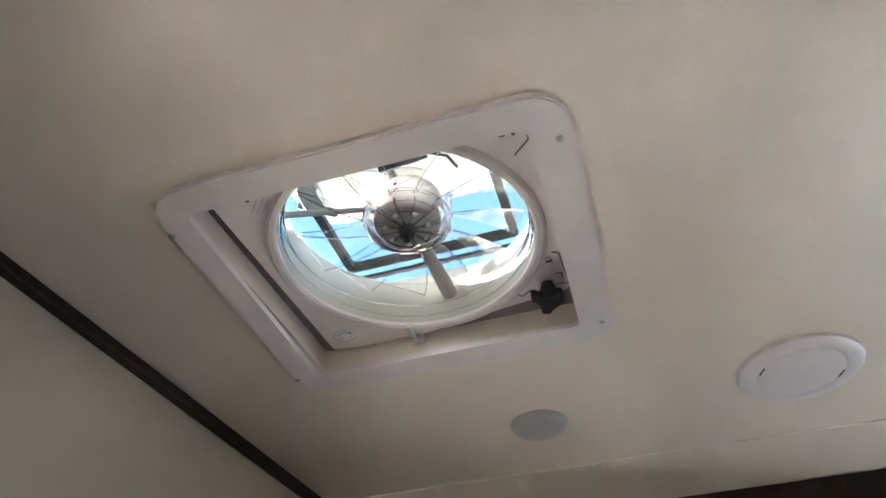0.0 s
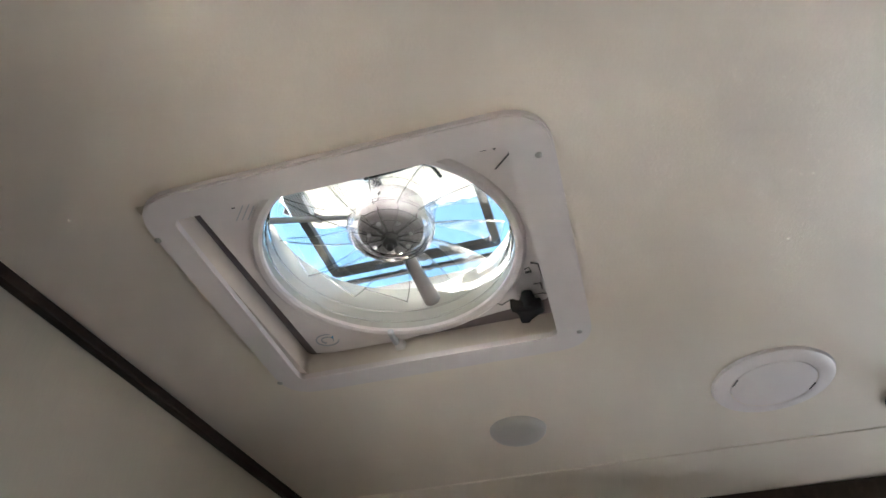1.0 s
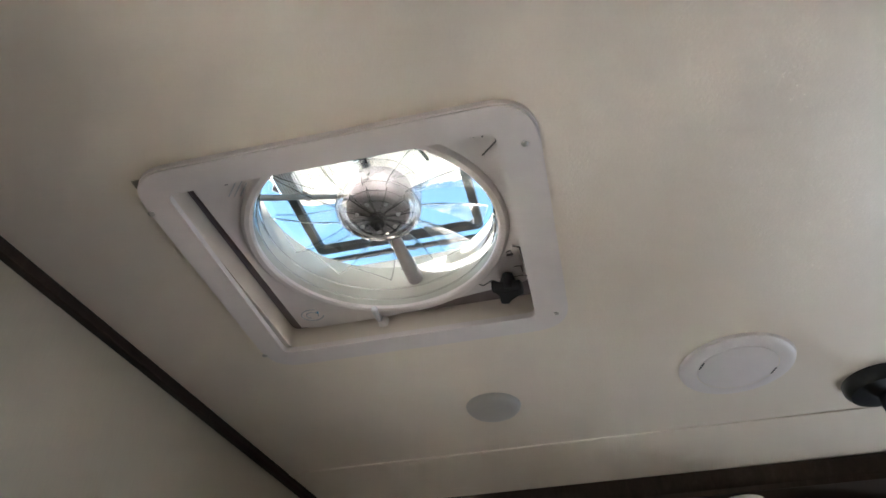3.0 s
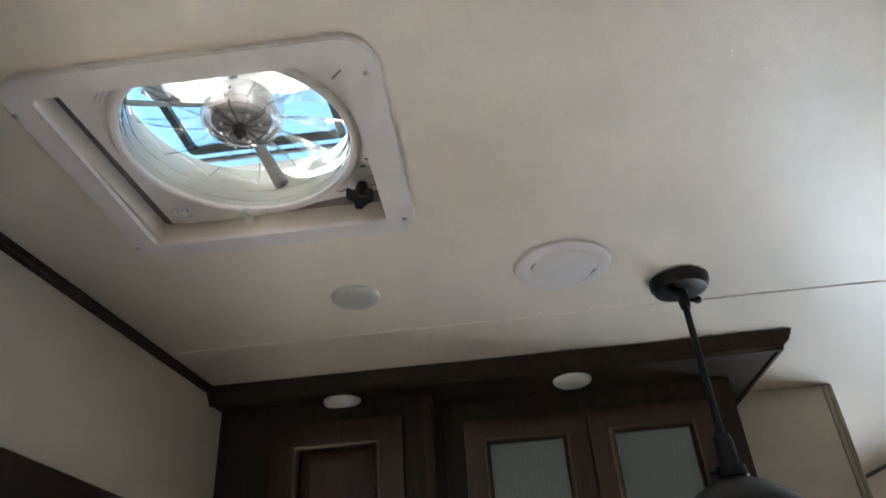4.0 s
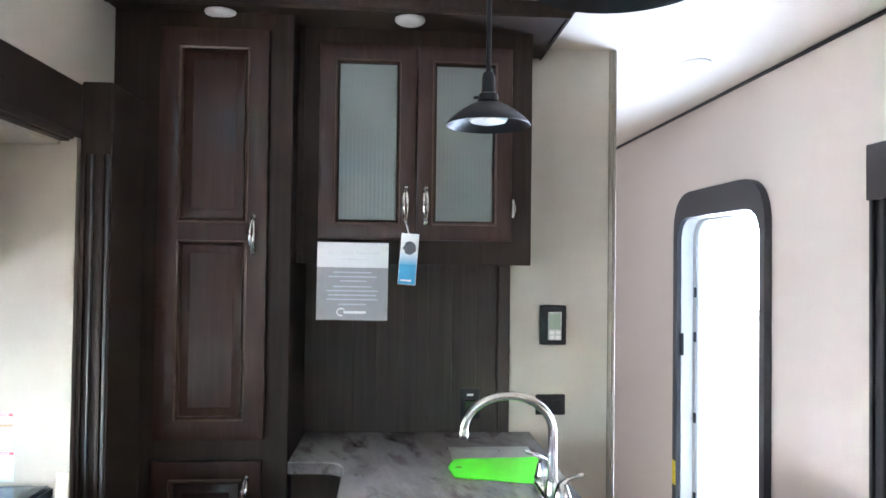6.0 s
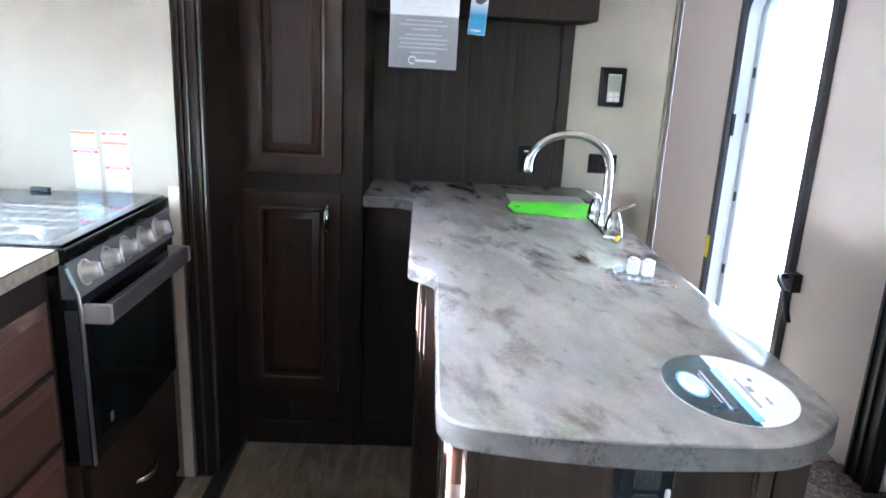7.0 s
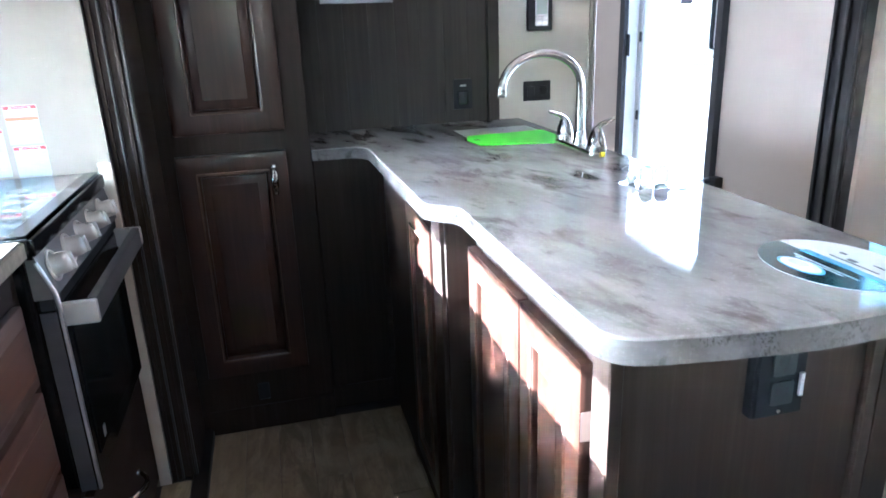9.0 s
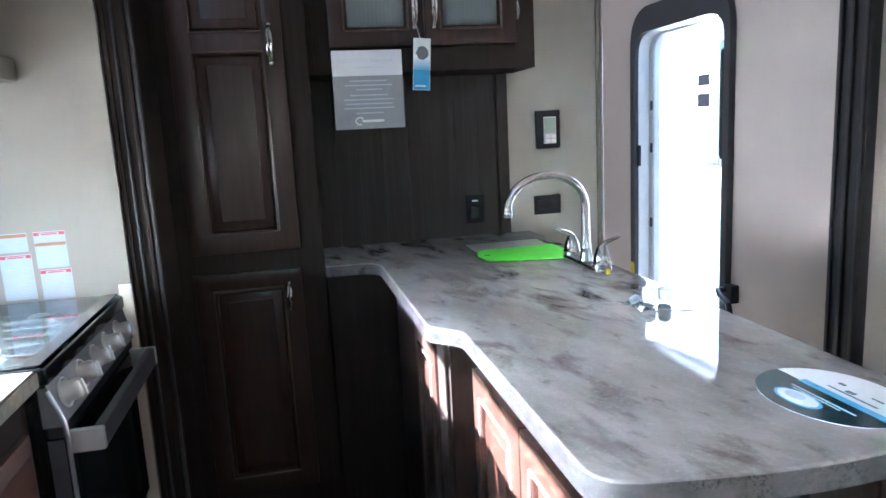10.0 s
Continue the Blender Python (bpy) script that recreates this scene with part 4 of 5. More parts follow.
part("crank_gear_cover", bm_prism(rounded(rect(kx - 0.012, ky - 0.044, kx + 0.022, ky + 0.004), 0.006), PZ - 0.004, PZ + 0.001, 0.0015), M_clear, plate, "clear gear cover")
part("retainer_clip", bm_box(FX - 0.052, FY + FR - 0.014, PZ - 0.010, FX - 0.044, FY + FR + 0.016, PZ - 0.001, 0.002), M_alu, plate)
part("retainer_clip", bm_lathe([(0, -0.012), (0.006, -0.011), (0.008, -0.004), (0.008, 0)], 16, (FX - 0.045, FY + FR + 0.024, PZ)), M_white, plate)
for r, a0, a1 in ((0.013, 0.3, 5.2), (0.007, 2.0, 6.9)):
    part("printed_logo", bm_tube([(-0.3776 + 1.25 * r * math.cos(a0 + (a1 - a0) * i / 12), 0.7099 + r * math.sin(a0 + (a1 - a0) * i / 12), PZ - 0.0006) for i in range(13)], 0.0011, 5), M_greyink, plate, "blue-grey printed mark")
part("printed_logo", bm_prism([(-0.3718, 0.7051), (-0.366, 0.7026), (-0.3684, 0.7099)], PZ - 0.0012, PZ - 0.0004), M_sky_ink, plate)


def mark_line(pts, w=0.0011):
    part("printed_mark", bm_tube([(x, y, PZ - 0.0004) for x, y in pts], w, 4), M_ink, plate, smooth=False)


mark_line([(-0.0645, 0.4322), (-0.0654, 0.4536), (-0.0834, 0.4701)])
mark_line([(-0.0931, 0.4342), (-0.0931, 0.4414), (-0.0873, 0.4417)])
mark_line([(-0.0747, 0.6303), (-0.0659, 0.6351), (-0.0635, 0.6954), (-0.0718, 0.6934)], 0.0013)
mark_line([(-0.0786, 0.6701), (-0.0698, 0.6701), (-0.0688, 0.6837)])
mark_line([(-0.0844, 0.641), (-0.0786, 0.6381), (-0.0766, 0.6468), (-0.0844, 0.6468)], 0.0008)
mark_line([(-0.1349, 0.6944), (-0.1261, 0.7031), (-0.1125, 0.6944)], 0.0009)
part("printed_mark", bm_ring([(-0.0858, 0.4332), (-0.0713, 0.4332), (-0.0786, 0.4448)], [(-0.0824, 0.4346), (-0.0747, 0.4346), (-0.0786, 0.441)], PZ - 0.0012, PZ - 0.0004), M_ink, plate, smooth=False)
part("printed_mark", bm_box(-0.0793, 0.4346, PZ - 0.0012, -0.0778, 0.4419, PZ - 0.0004), M_ink, plate, smooth=False)
part("printed_mark", bm_box(-0.3815, 0.4395, PZ - 0.0012, -0.3776, 0.4434, PZ - 0.0004), M_ink, plate, smooth=False)
for i in range(3):
    part("printed_mark", moved(bm_box(-0.016, -0.0006, 0, 0.016 - 0.004 * i, 0.0006, 0.0008), Matrix.Translation((-0.3747 + 0.004 * i, 0.4497 + 0.004 * i, PZ - 0.0012)) @ Matrix.Rotation(radians(133), 4, "Z")), M_greyink, plate, smooth=False)
# roof curb, gasket and the open lid
part("roof_curb", bm_ring(rect(VX0 - 0.03, VY0 - 0.03, VX1 + 0.03, VY1 + 0.03), rect(VX0 - 0.004, VY0 - 0.004, VX1 + 0.004, VY1 + 0.004), 2.372, 2.405), M_white, vent)
part("lid_frame", join(bm_ring(rounded(rect(-0.386, 0.452, -0.121, 0.722), 0.012), rounded(rect(-0.374, 0.464, -0.133, 0.710), 0.008), 2.415, 2.425), bm_box(-0.262, 0.464, 2.416, -0.252, 0.710, 2.424), bm_box(-0.392, 0.742, 2.418, -0.110, 0.748, 2.424)), M_black, vent, "dark frame of the open lid")
part("lid", moved(bm_prism(rounded(rect(-0.205, 0.0, 0.205, 0.365), 0.04), 0.0, 0.004, 0.001), Matrix.Translation((FX, VY0 - 0.005, 2.412)) @ Matrix.Rotation(radians(23), 4, "X")), M_lid, vent, "cream plastic vent lid propped open")
part("lid_hinge", bm_tube([(-0.269, 0.542, 2.42), (-0.204, 0.545, 2.424)], [0.008, 0.005], 6), M_black, vent)
part("lid_wire", bm_tube([(-0.199, 0.540, 2.42), (-0.180, 0.555, 2.425), (-0.171, 0.573, 2.42)], 0.0022, 6), M_black, vent)
part("lid_hinge", bm_tube([(-0.397, 0.568, 2.42), (-0.380, 0.580, 2.42), (-0.354, 0.603, 2.42)], [0.007, 0.010, 0.006], 6), M_plum, vent)
part("lid_bracket", bm_box(-0.384, 0.535, 2.400, -0.352, 0.575, 2.415, 0.003), M_alu, vent)
part("lid_arm", bm_tube([(FX - 0.14, FY - 0.06, 2.405), (FX - 0.10, FY - 0.02, 2.45), (FX - 0.03, FY + 0.03, 2.475)], 0.005, 8), M_alu, vent)

# ---- ceiling fittings ----
puck = whole("ceiling_puck_light", bm_lathe([(0, -0.012), (0.030, -0.0115), (0.040, -0.009), (0.045, -0.004), (0.046, 0.0)], 40, (-0.165, 0.997, CEIL)), M_greylens, "small round frosted ceiling puck light", "lamp")
spk = thing("ceiling_speaker", "round white ceiling speaker with snap-on cover", "speaker", (0.222, 0.960, CEIL))
part("speaker_ring", bm_lathe([(0.0612, -0.0072), (0.064, -0.0078), (0.080, -0.0070), (0.0855, -0.0045), (0.087, 0.0)], 56, (0.222, 0.960, CEIL)), M_lilac, spk)
part("speaker_grille", bm_lathe([(0, -0.0080), (0.056, -0.0078), (0.0600, -0.0072), (0.0606, -0.004), (0.0606, 0)], 56, (0.222, 0.960, CEIL)), M_lilac, spk)
for a in (20, 200):
    part("cover_slot", moved(bm_box(0.0575, -0.009, -0.0086, 0.0592, 0.009, -0.0066), Matrix.Translation((0.222, 0.960, CEIL)) @ Matrix.Rotation(radians(a), 4, "Z")), M_ink, spk)


def downlight(x, y):
    d = thing("ceiling_downlight", "round white flush ceiling light", "lamp", (x, y, CEIL), "flush ceiling lights")
    part("bezel", bm_lathe([(0.040, -0.006), (0.046, -0.009), (0.054, -0.006), (0.056, 0)], 36, (x, y, CEIL)), M_white, d)
    part("lens", bm_lathe([(0, -0.006), (0.036, -0.0075), (0.041, -0.006), (0.041, 0)], 36, (x, y, CEIL)), M_lens, d)
    return d


dl = downlight(1.225, 1.032)
copy_thing(dl, Matrix.Translation((1.35, 1.91, CEIL)))


def pendant(x, y, dz=0.0):
    """Barn-style pendant: canopy, swivel, rod, socket, shade, glass."""
    p = thing("pendant_light", "black barn-style pendant lamp with frosted glass", "lamp", (x, y, CEIL), "pendants over the peninsula")
    can = part("canopy", bm_lathe([(0, -0.026), (0.030, -0.026), (0.048, -0.022), (0.055, -0.012), (0.056, 0.0)], 40, (x, y, CEIL)), M_blackmetal, p)
    part("swivel_knob", join(bm_tube([(x, y, CEIL - 0.044), (x + 0.022, y - 0.004, CEIL - 0.046)], 0.004, 8), bm_lathe([(0, 0), (0.007, 0.002), (0.007, 0.011), (0, 0.013)], 12, (x + 0.024, y - 0.004, CEIL - 0.053))), M_blackmetal, can)
    part("swivel", bm_lathe([(0, -0.062), (0.009, -0.060), (0.011, -0.045), (0.010, -0.026), (0, -0.024)], 20, (x, y, CEIL)), M_blackmetal, can)
    part("rod", bm_tube([(x, y, CEIL - 0.05), (x, y, 1.955 + dz)], 0.0062, 12), M_blackmetal, p)
    part("socket_cup", bm_lathe([(0, 1.965), (0.013, 1.965), (0.016, 1.955), (0.017, 1.915), (0.024, 1.912), (0.026, 1.896), (0.021, 1.892), (0, 1.892)], 28, (x, y, dz)), M_blackmetal, p)
    part("thumb_screw", bm_tube([(x - 0.024, y, 1.904 + dz), (x - 0.036, y, 1.904 + dz)], 0.004, 8), M_blackmetal, p)
    part("shade", bm_lathe([(0.020, 1.893), (0.032, 1.890), (0.050, 1.882), (0.072, 1.868), (0.090, 1.853), (0.101, 1.841), (0.104, 1.836), (0.1025, 1.835), (0.098, 1.840), (0.086, 1.8525), (0.070, 1.865), (0.048, 1.878), (0.030, 1.886), (0.020, 1.888)], 56, (x, y, dz)), M_blackmetal, p)
    part("glass_diffuser", bm_lathe([(0.046, 1.874), (0.048, 1.852), (0.044, 1.845), (0.028, 1.841), (0, 1.840)], 40, (x, y, dz)), M_lens, p, "frosted glass diffuser")
    return p


pendant(0.450, 1.070)
pendant(0.461, 0.102, -0.036)

# ---- crown and soffit over the cabinets ----
crown = thing("crown_soffit", "dark wooden crown moulding and soffit under the ceiling", "moulding", (0.07, 1.5, 2.225))
part("soffit", bm_box(XL + 0.002, 1.385, 2.227, 0.735, 1.812, 2.236), M_frame, crown)
prof = [(0.022, 2.222), (0.020, 2.232), (0.010, 2.240), (0.004, 2.252), (0.0, 2.2635), (0.03, 2.2635), (0.03, 2.222)]
bmc = bmesh.new()
ringsc = []
for px, py, ox, oy in ((XL + 0.002, 1.362, 0, 1), (0.758, 1.362, -1, 1), (0.758, 1.811, -1, 0)):
    ringsc.append([bmc.verts.new((px + ox * d, py + oy * d, z)) for d, z in prof])
for a, b in zip(ringsc, ringsc[1:]):
    for i in range(len(prof)):
        j = (i + 1) % len(prof)
        bmc.faces.new((a[i], a[j], b[j], b[i]))
bmc.faces.new(ringsc[0])
bmc.faces.new(ringsc[-1])
bmesh.ops.recalc_face_normals(bmc, faces=bmc.faces[:])
part("crown_moulding", bmc, M_frame, crown)
p1 = whole("cabinet_puck_light", bm_lathe([(0, -0.016), (0.024, -0.0155), (0.036, -0.0125), (0.043, -0.008), (0.0455, -0.003), (0.0455, 0.0)], 36), M_lens, "round frosted puck light under the soffit", "lamp", "puck lights under the soffit")
p1.matrix_basis = Matrix.Translation((-0.293, 1.452, 2.227))
copy_thing(p1, Matrix.Translation((0.263, 1.456, 2.227)))

# ---- pantry ----
pantry = thing("pantry_cabinet", "tall dark-stained pantry with raised panel doors", "cabinet", (-0.28, 1.6, 0))
part("body", bm_box(-0.619, 1.452, 0.0, -0.079, 1.811, 2.228, 0.002), M_frame, pantry)
part("toe_board", bm_box(-0.480, 1.446, 0.0, -0.082, 1.453, 0.085), M_frame, pantry)
fm = facing_south(-0.458, 1.452, 0.978)
tall, _ = panel_door(pantry, fm, 0.311, 1.196, 0.060, (0.603,), name="tall_door")
bow_handle(tall, facing_south(-0.184, 1.432, 1.573), 0, 0, 0.105)
fm = facing_south(-0.464, 1.452, 0.212)
low, _ = panel_door(pantry, fm, 0.312, 0.706, 0.056, name="lower_door")
part("kick_plate", bm_box(-0.322, 1.447, 0.105, -0.285, 1.4525, 0.165, 0.003), M_black, pantry, "small black plate above the toe board")
bow_handle(low, facing_south(-0.192, 1.432, 0.833), 0, 0, 0.075)

# ---- upper cabinet with reeded glass doors ----
upper = thing("glass_door_wall_cabinet", "dark wall cabinet with reeded glass doors", "cabinet", (0.3, 1.68, 1.49))
UX0, UX1, UY, UZ0, UZ1 = -0.078, 0.655, 1.552, 1.492, 2.228
part("body", join(bm_box(UX0, UY, UZ0, UX0 + 0.02, 1.811, UZ1), bm_box(UX1 - 0.02, UY + 0.02, UZ0, UX1, 1.801, UZ1), bm_box(UX0 + 0.02, UY + 0.02, UZ0, UX1 - 0.02, 1.80, UZ0 + 0.015), bm_box(UX0 + 0.02, 1.795, UZ0 + 0.015, UX1 - 0.02, 1.811, UZ1)), M_frame, upper)
part("face_frame", join(bm_box(UX0 + 0.0205, UY, UZ0, 0.036, UY + 0.02, UZ1), bm_box(0.548, UY, UZ0, UX1, UY + 0.02, UZ1), bm_box(0.036, UY, UZ0, 0.548, UY + 0.02, 1.600), bm_box(0.036, UY, 2.115, 0.548, UY + 0.02, UZ1), bm_box(0.268, UY, 1.600, 0.312, UY + 0.02, 2.115)), M_frame, upper)
for z in (1.79, 1.95):
    part("shelf", bm_box(UX0 + 0.022, UY + 0.03, z, UX1 - 0.022, 1.793, z + 0.014), M_frame, upper)
for x0, hx in ((-0.010, 0.257), (0.291, 0.319)):
    fm = facing_south(x0, UY, 1.567)
    d, opens = panel_door(upper, fm, 0.298, 0.606, 0.052, field=False, name="glass_door")
    a, b, c, e = opens[0]
    part("glass_pane", moved(bm_reeded(a - 0.004, b - 0.004, c + 0.004, e + 0.004, 0.005, 0.0095), fm), M_reeded, d, "reeded frosted glass pane")
    bow_handle(d, facing_south(hx, UY - 0.02, 1.676), 0, 0, 0.105)
part("hinge", join(bm_box(0.590, UY - 0.020, 1.640, 0.598, UY, 1.700, 0.002), bm_tube([(0.597, UY - 0.018, 1.65), (0.602, UY - 0.016, 1.67), (0.597, UY - 0.018, 1.69)], 0.002, 6)), M_chrome, upper)

# ---- backsplash boards ----
back = thing("backsplash", "dark grooved wood-look backsplash panel", "panel", (0.26, 1.80, 0.91))
xs = [-0.078, 0.0, 0.085, 0.17, 0.26, 0.345, 0.43, 0.515, 0.588]
for i, (a, b) in enumerate(zip(xs, xs[1:])):
    part("board", bm_box(a + 0.0002, 1.8005, 0.905, b - 0.0002, 1.811, 1.4915, 0.0006), M_splash, back)
part("corner_strip", bm_box(0.589, 1.788, 0.905, 0.631, 1.811, 1.4915, 0.003, 1), M_splash, back)

# outlet, switch plate and thermostat
ou = thing("wall_outlet", "black duplex outlet with a white label on the backsplash", "outlet", (0.495, 1.798, 0.958))
part("cover_plate", bm_box(0.460, 1.794, 0.956, 0.530, 1.8005, 1.062, 0.003, 2), M_black, ou)
part("receptacle", bm_box(0.476, 1.791, 0.972, 0.514, 1.795, 1.020, 0.002), M_enamel, ou)
part("status_label", bm_box(0.484, 1.7915, 1.036, 0.506, 1.7945, 1.042), M_paper, ou)
sw = thing("switch_plate", "black double switch plate on the partition wall", "switch", (0.78, 1.80, 0.975))
part("cover_plate", bm_box(0.726, 1.794, 0.968, 0.832, 1.8025, 1.040, 0.004, 2), M_black, sw)
for x in (0.755, 0.803):
    part("rocker", bm_box(x - 0.014, 1.7915, 0.988, x + 0.014, 1.795, 1.022, 0.001), M_black, sw)
th = thing("thermostat", "black thermostat with grey display and keys", "thermostat", (0.78, 1.79, 1.215))
part("base_frame", bm_box(0.738, 1.780, 1.215, 0.830, 1.8025, 1.353, 0.005, 2), M_black, th)
part("bezel", bm_box(0.764, 1.776, 1.232, 0.812, 1.782, 1.330, 0.002), M_steel, th)
part("display", bm_box(0.768, 1.7745, 1.270, 0.808, 1.778, 1.326), M_lcd, th)
for x in (0.770, 0.791):
    for z in (1.236, 1.252):
        part("key", bm_box(x, 1.774, z, x + 0.017, 1.778, z + 0.012, 0.001), M_paper, th)

# ---- peninsula ----
TOP, THICK = 0.91, 0.034
outline = [(-0.0775, 1.452), (-0.0775, 1.7995), (0.708, 1.7995), (0.708, 0.065), (0.612, -0.016), (0.420, -0.026), (0.262, -0.008), (0.157, 0.014), (0.156, 0.640), (0.096, 0.700), (0.085, 1.445)]
outline = rounded(outline, [0, 0, 0, 0.045, 0.055, 0.06, 0.05, 0.05, 0.02, 0.02, 0.065], 6)
ctop = thing("countertop", "marbled grey laminate peninsula countertop, high gloss", "countertop", (0.4, 0.9, TOP - THICK))
part("laminate_top", bm_prism(inset(outline[::-1], 0.0012), TOP - THICK, TOP, 0.004, 3), M_stone, ctop)
part("edge_band", bm_ring(outline[::-1], inset(outline[::-1], 0.003), TOP - THICK - 0.001, TOP - 0.0035), M_edge, ctop, "marbled edge band, darkened in colour")

base = thing("peninsula_end_cabinet", "dark base cabinet with paired raised panel doors", "cabinet", (0.43, 0.39, 0))
part("body", bm_box(0.207, 0.098, 0.0, 0.685, 0.700, TOP - THICK, 0.002), M_frame, base)
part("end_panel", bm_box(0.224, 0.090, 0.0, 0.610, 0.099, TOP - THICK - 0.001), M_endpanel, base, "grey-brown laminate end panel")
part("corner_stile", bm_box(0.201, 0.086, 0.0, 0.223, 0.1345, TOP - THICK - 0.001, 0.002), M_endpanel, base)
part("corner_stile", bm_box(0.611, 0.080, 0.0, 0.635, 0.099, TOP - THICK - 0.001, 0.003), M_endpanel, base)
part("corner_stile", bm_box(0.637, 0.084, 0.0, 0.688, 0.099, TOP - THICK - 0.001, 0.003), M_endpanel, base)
for y0 in (0.688, 0.376):
    w = 0.304 if y0 > 0.5 else 0.240
    fm = facing_west(0.205, y0, 0.110)
    d, _ = panel_door(base, fm, w, 0.702, 0.052, lift=0.0185)
part("hinge", bm_box(0.187, 0.1355, 0.690, 0.206, 0.1375, 0.738, 0.0008), M_steel, base)

sink = thing("peninsula_sink_cabinet", "dark base cabinet under the sink run", "cabinet", (0.4, 1.1, 0))
part("body", bm_box(0.142, 0.702, 0.0, 0.672, 1.50, TOP - THICK, 0.002), M_frame, sink)
part("filler_post", bm_box(0.138, 0.694, 0.0, 0.204, 0.7015, TOP - THICK - 0.001, 0.002), M_frame, sink)
part("stile", bm_box(0.128, 0.702, 0.0, 0.143, 0.775, TOP - THICK - 0.001, 0.002), M_frame, sink)
fm = facing_west(0.142, 1.040, 0.110)
d, _ = panel_door(sink, fm, 0.262, 0.725, 0.052, lift=0.0185)
corner = thing("corner_base_cabinet", "dark base cabinet in the corner by the pantry", "cabinet", (0.2, 1.65, 0))
part("body", bm_box(-0.078, 1.502, 0.0, 0.672, 1.80, TOP - THICK, 0.002), M_frame, corner)
part("face_panel", bm_box(-0.074, 1.494, 0.085, 0.125, 1.502, TOP - THICK - 0.002, 0.002), M_frame, corner)
part("toe_board", bm_box(-0.076, 1.497, 0.0, 0.130, 1.502, 0.083), M_frame, corner)

# outlet box on the peninsula's end
eo = thing("surface_outlet", "black surface-mounted duplex outlet on the peninsula end", "outlet", (0.452, 0.09, 0.72))
part("box", bm_box(0.411, 0.073, 0.722, 0.492, 0.0905, 0.846, 0.003, 2), M_matt, eo)
plate_eo = part("cover_plate", bm_box(0.413, 0.068, 0.724, 0.490, 0.0735, 0.844, 0.002), M_matt, eo)
for z in (0.743, 0.788):
    r = part("receptacle", moved(bm_prism(rounded(rect(0.434, z, 0.470, z + 0.036), 0.005), -0.0005, 0.003), Matrix(((1, 0, 0, 0), (0, 0, -1, 0.068), (0, 1, 0, 0), (0, 0, 0, 1)))), M_recept, eo, "dark grey receptacle")
    for x, w in ((0.442, 0.0030), (0.4575, 0.0034)):
        part("slot", bm_box(x, 0.0644, z + 0.018, x + w, 0.0652, z + 0.028), M_black, r)
    part("slot", bm_box(0.4495, 0.0644, z + 0.006, 0.4535, 0.0652, z + 0.011), M_black, r)
part("white_tab", bm_box(0.479, 0.064, 0.752, 0.486, 0.0692, 0.788, 0.001), M_paper, eo, "white plastic tab")
for z in (0.731, 0.836):
    part("screw", bm_lathe([(0, -0.0014), (0.0024, -0.001), (0.003, 0.0)], 10, (0, 0, 0)), M_screw, plate_eo).data.transform(Matrix.Translation((0.452, 0.0682, z)) @ Matrix.Rotation(radians(-90), 4, "X"))

# ---- faucet ----
fau = thing("kitchen_faucet", "brushed nickel two-handle faucet with high-arc spout", "faucet", (0.622, 1.09, TOP))
FXX, FYY = 0.622, 1.090
part("deck_plate", bm_prism(rounded(rect(FXX - 0.026, FYY - 0.122, FXX + 0.026, FYY + 0.122), 0.022, 6), TOP, TOP + 0.022, 0.007, 3), M_chrome, fau)
arc = [(FXX, FYY, TOP + 0.02), (FXX, FYY, 1.03), (FXX, FYY, 1.085)]
for i in range(1, 17):
    a = math.pi * i / 16 * 0.97
    arc.append((FXX - 0.111 + 0.111 * math.cos(a), FYY, 1.085 + 0.088 * math.sin(a)))
part("spout", bm_tube(arc, [0.0125, 0.0115] + [0.0108] * (len(arc) - 2), 16), M_chrome, fau)
ex, ez = arc[-1][0], arc[-1][2]
part("aerator", bm_lathe([(0, -0.026), (0.0105, -0.026), (0.0125, -0.022), (0.0125, -0.010), (0.0105, -0.006), (0.0115, 0.004), (0, 0.004)], 20, (ex, FYY, ez)), M_chrome, fau)
part("spout_collar", bm_lathe([(0.020, 0.0), (0.019, 0.010), (0.0155, 0.022), (0.0150, 0.034), (0.0128, 0.038), (0.0, 0.038)], 24, (FXX, FYY, TOP + 0.018)), M_chrome, fau)
for s in (-1, 1):
    hy = FYY + s * 0.100
    h = part("valve_handle", bm_lathe([(0.025, 0.0), (0.025, 0.014), (0.022, 0.018), (0.021, 0.030), (0.016, 0.046), (0.012, 0.056), (0.007, 0.062), (0, 0.063)], 24, (FXX, hy, TOP + 0.018)), M_chrome, fau)
    part("lever", bm_tube([(FXX, hy, TOP + 0.074), (FXX - s * 0.012, hy, TOP + 0.086), (FXX - s * 0.028, hy - 0.002, TOP + 0.092), (FXX - s * 0.044, hy - 0.004, TOP + 0.098), (FXX - s * 0.050, hy - 0.004, TOP + 0.101)], [0.009, 0.0065, 0.0048, 0.0055, 0.003], 10), M_chrome, h)
part("handle_tag", bm_box(FXX + 0.002, FYY - 0.1262, TOP + 0.006, FXX + 0.013, FYY - 0.1250, TOP + 0.019), M_yellow, fau, "yellow paper tag")

# ---- things lying on the peninsula ----
whole("paper_sheet", bm_prism(rect(0.405, 1.36, 0.660, 1.60), TOP + 0.0004, TOP + 0.0014), M_sheet, "printed grey sheet lying under the green mat", "paper")
mat_pts = rounded([(0.398, 1.285), (0.625, 1.222), (0.672, 1.300), (0.668, 1.472), (0.410, 1.455), (0.386, 1.375)], 0.012, 3)
mat = thing("cutting_mat", "bright lime green flexible cutting mat lying on the countertop", "cutting board", (0.53, 1.36, TOP))
part("mat_sheet", bm_prism(mat_pts, TOP + 0.0018, TOP + 0.0042, 0.0008, 1), M_green, mat)
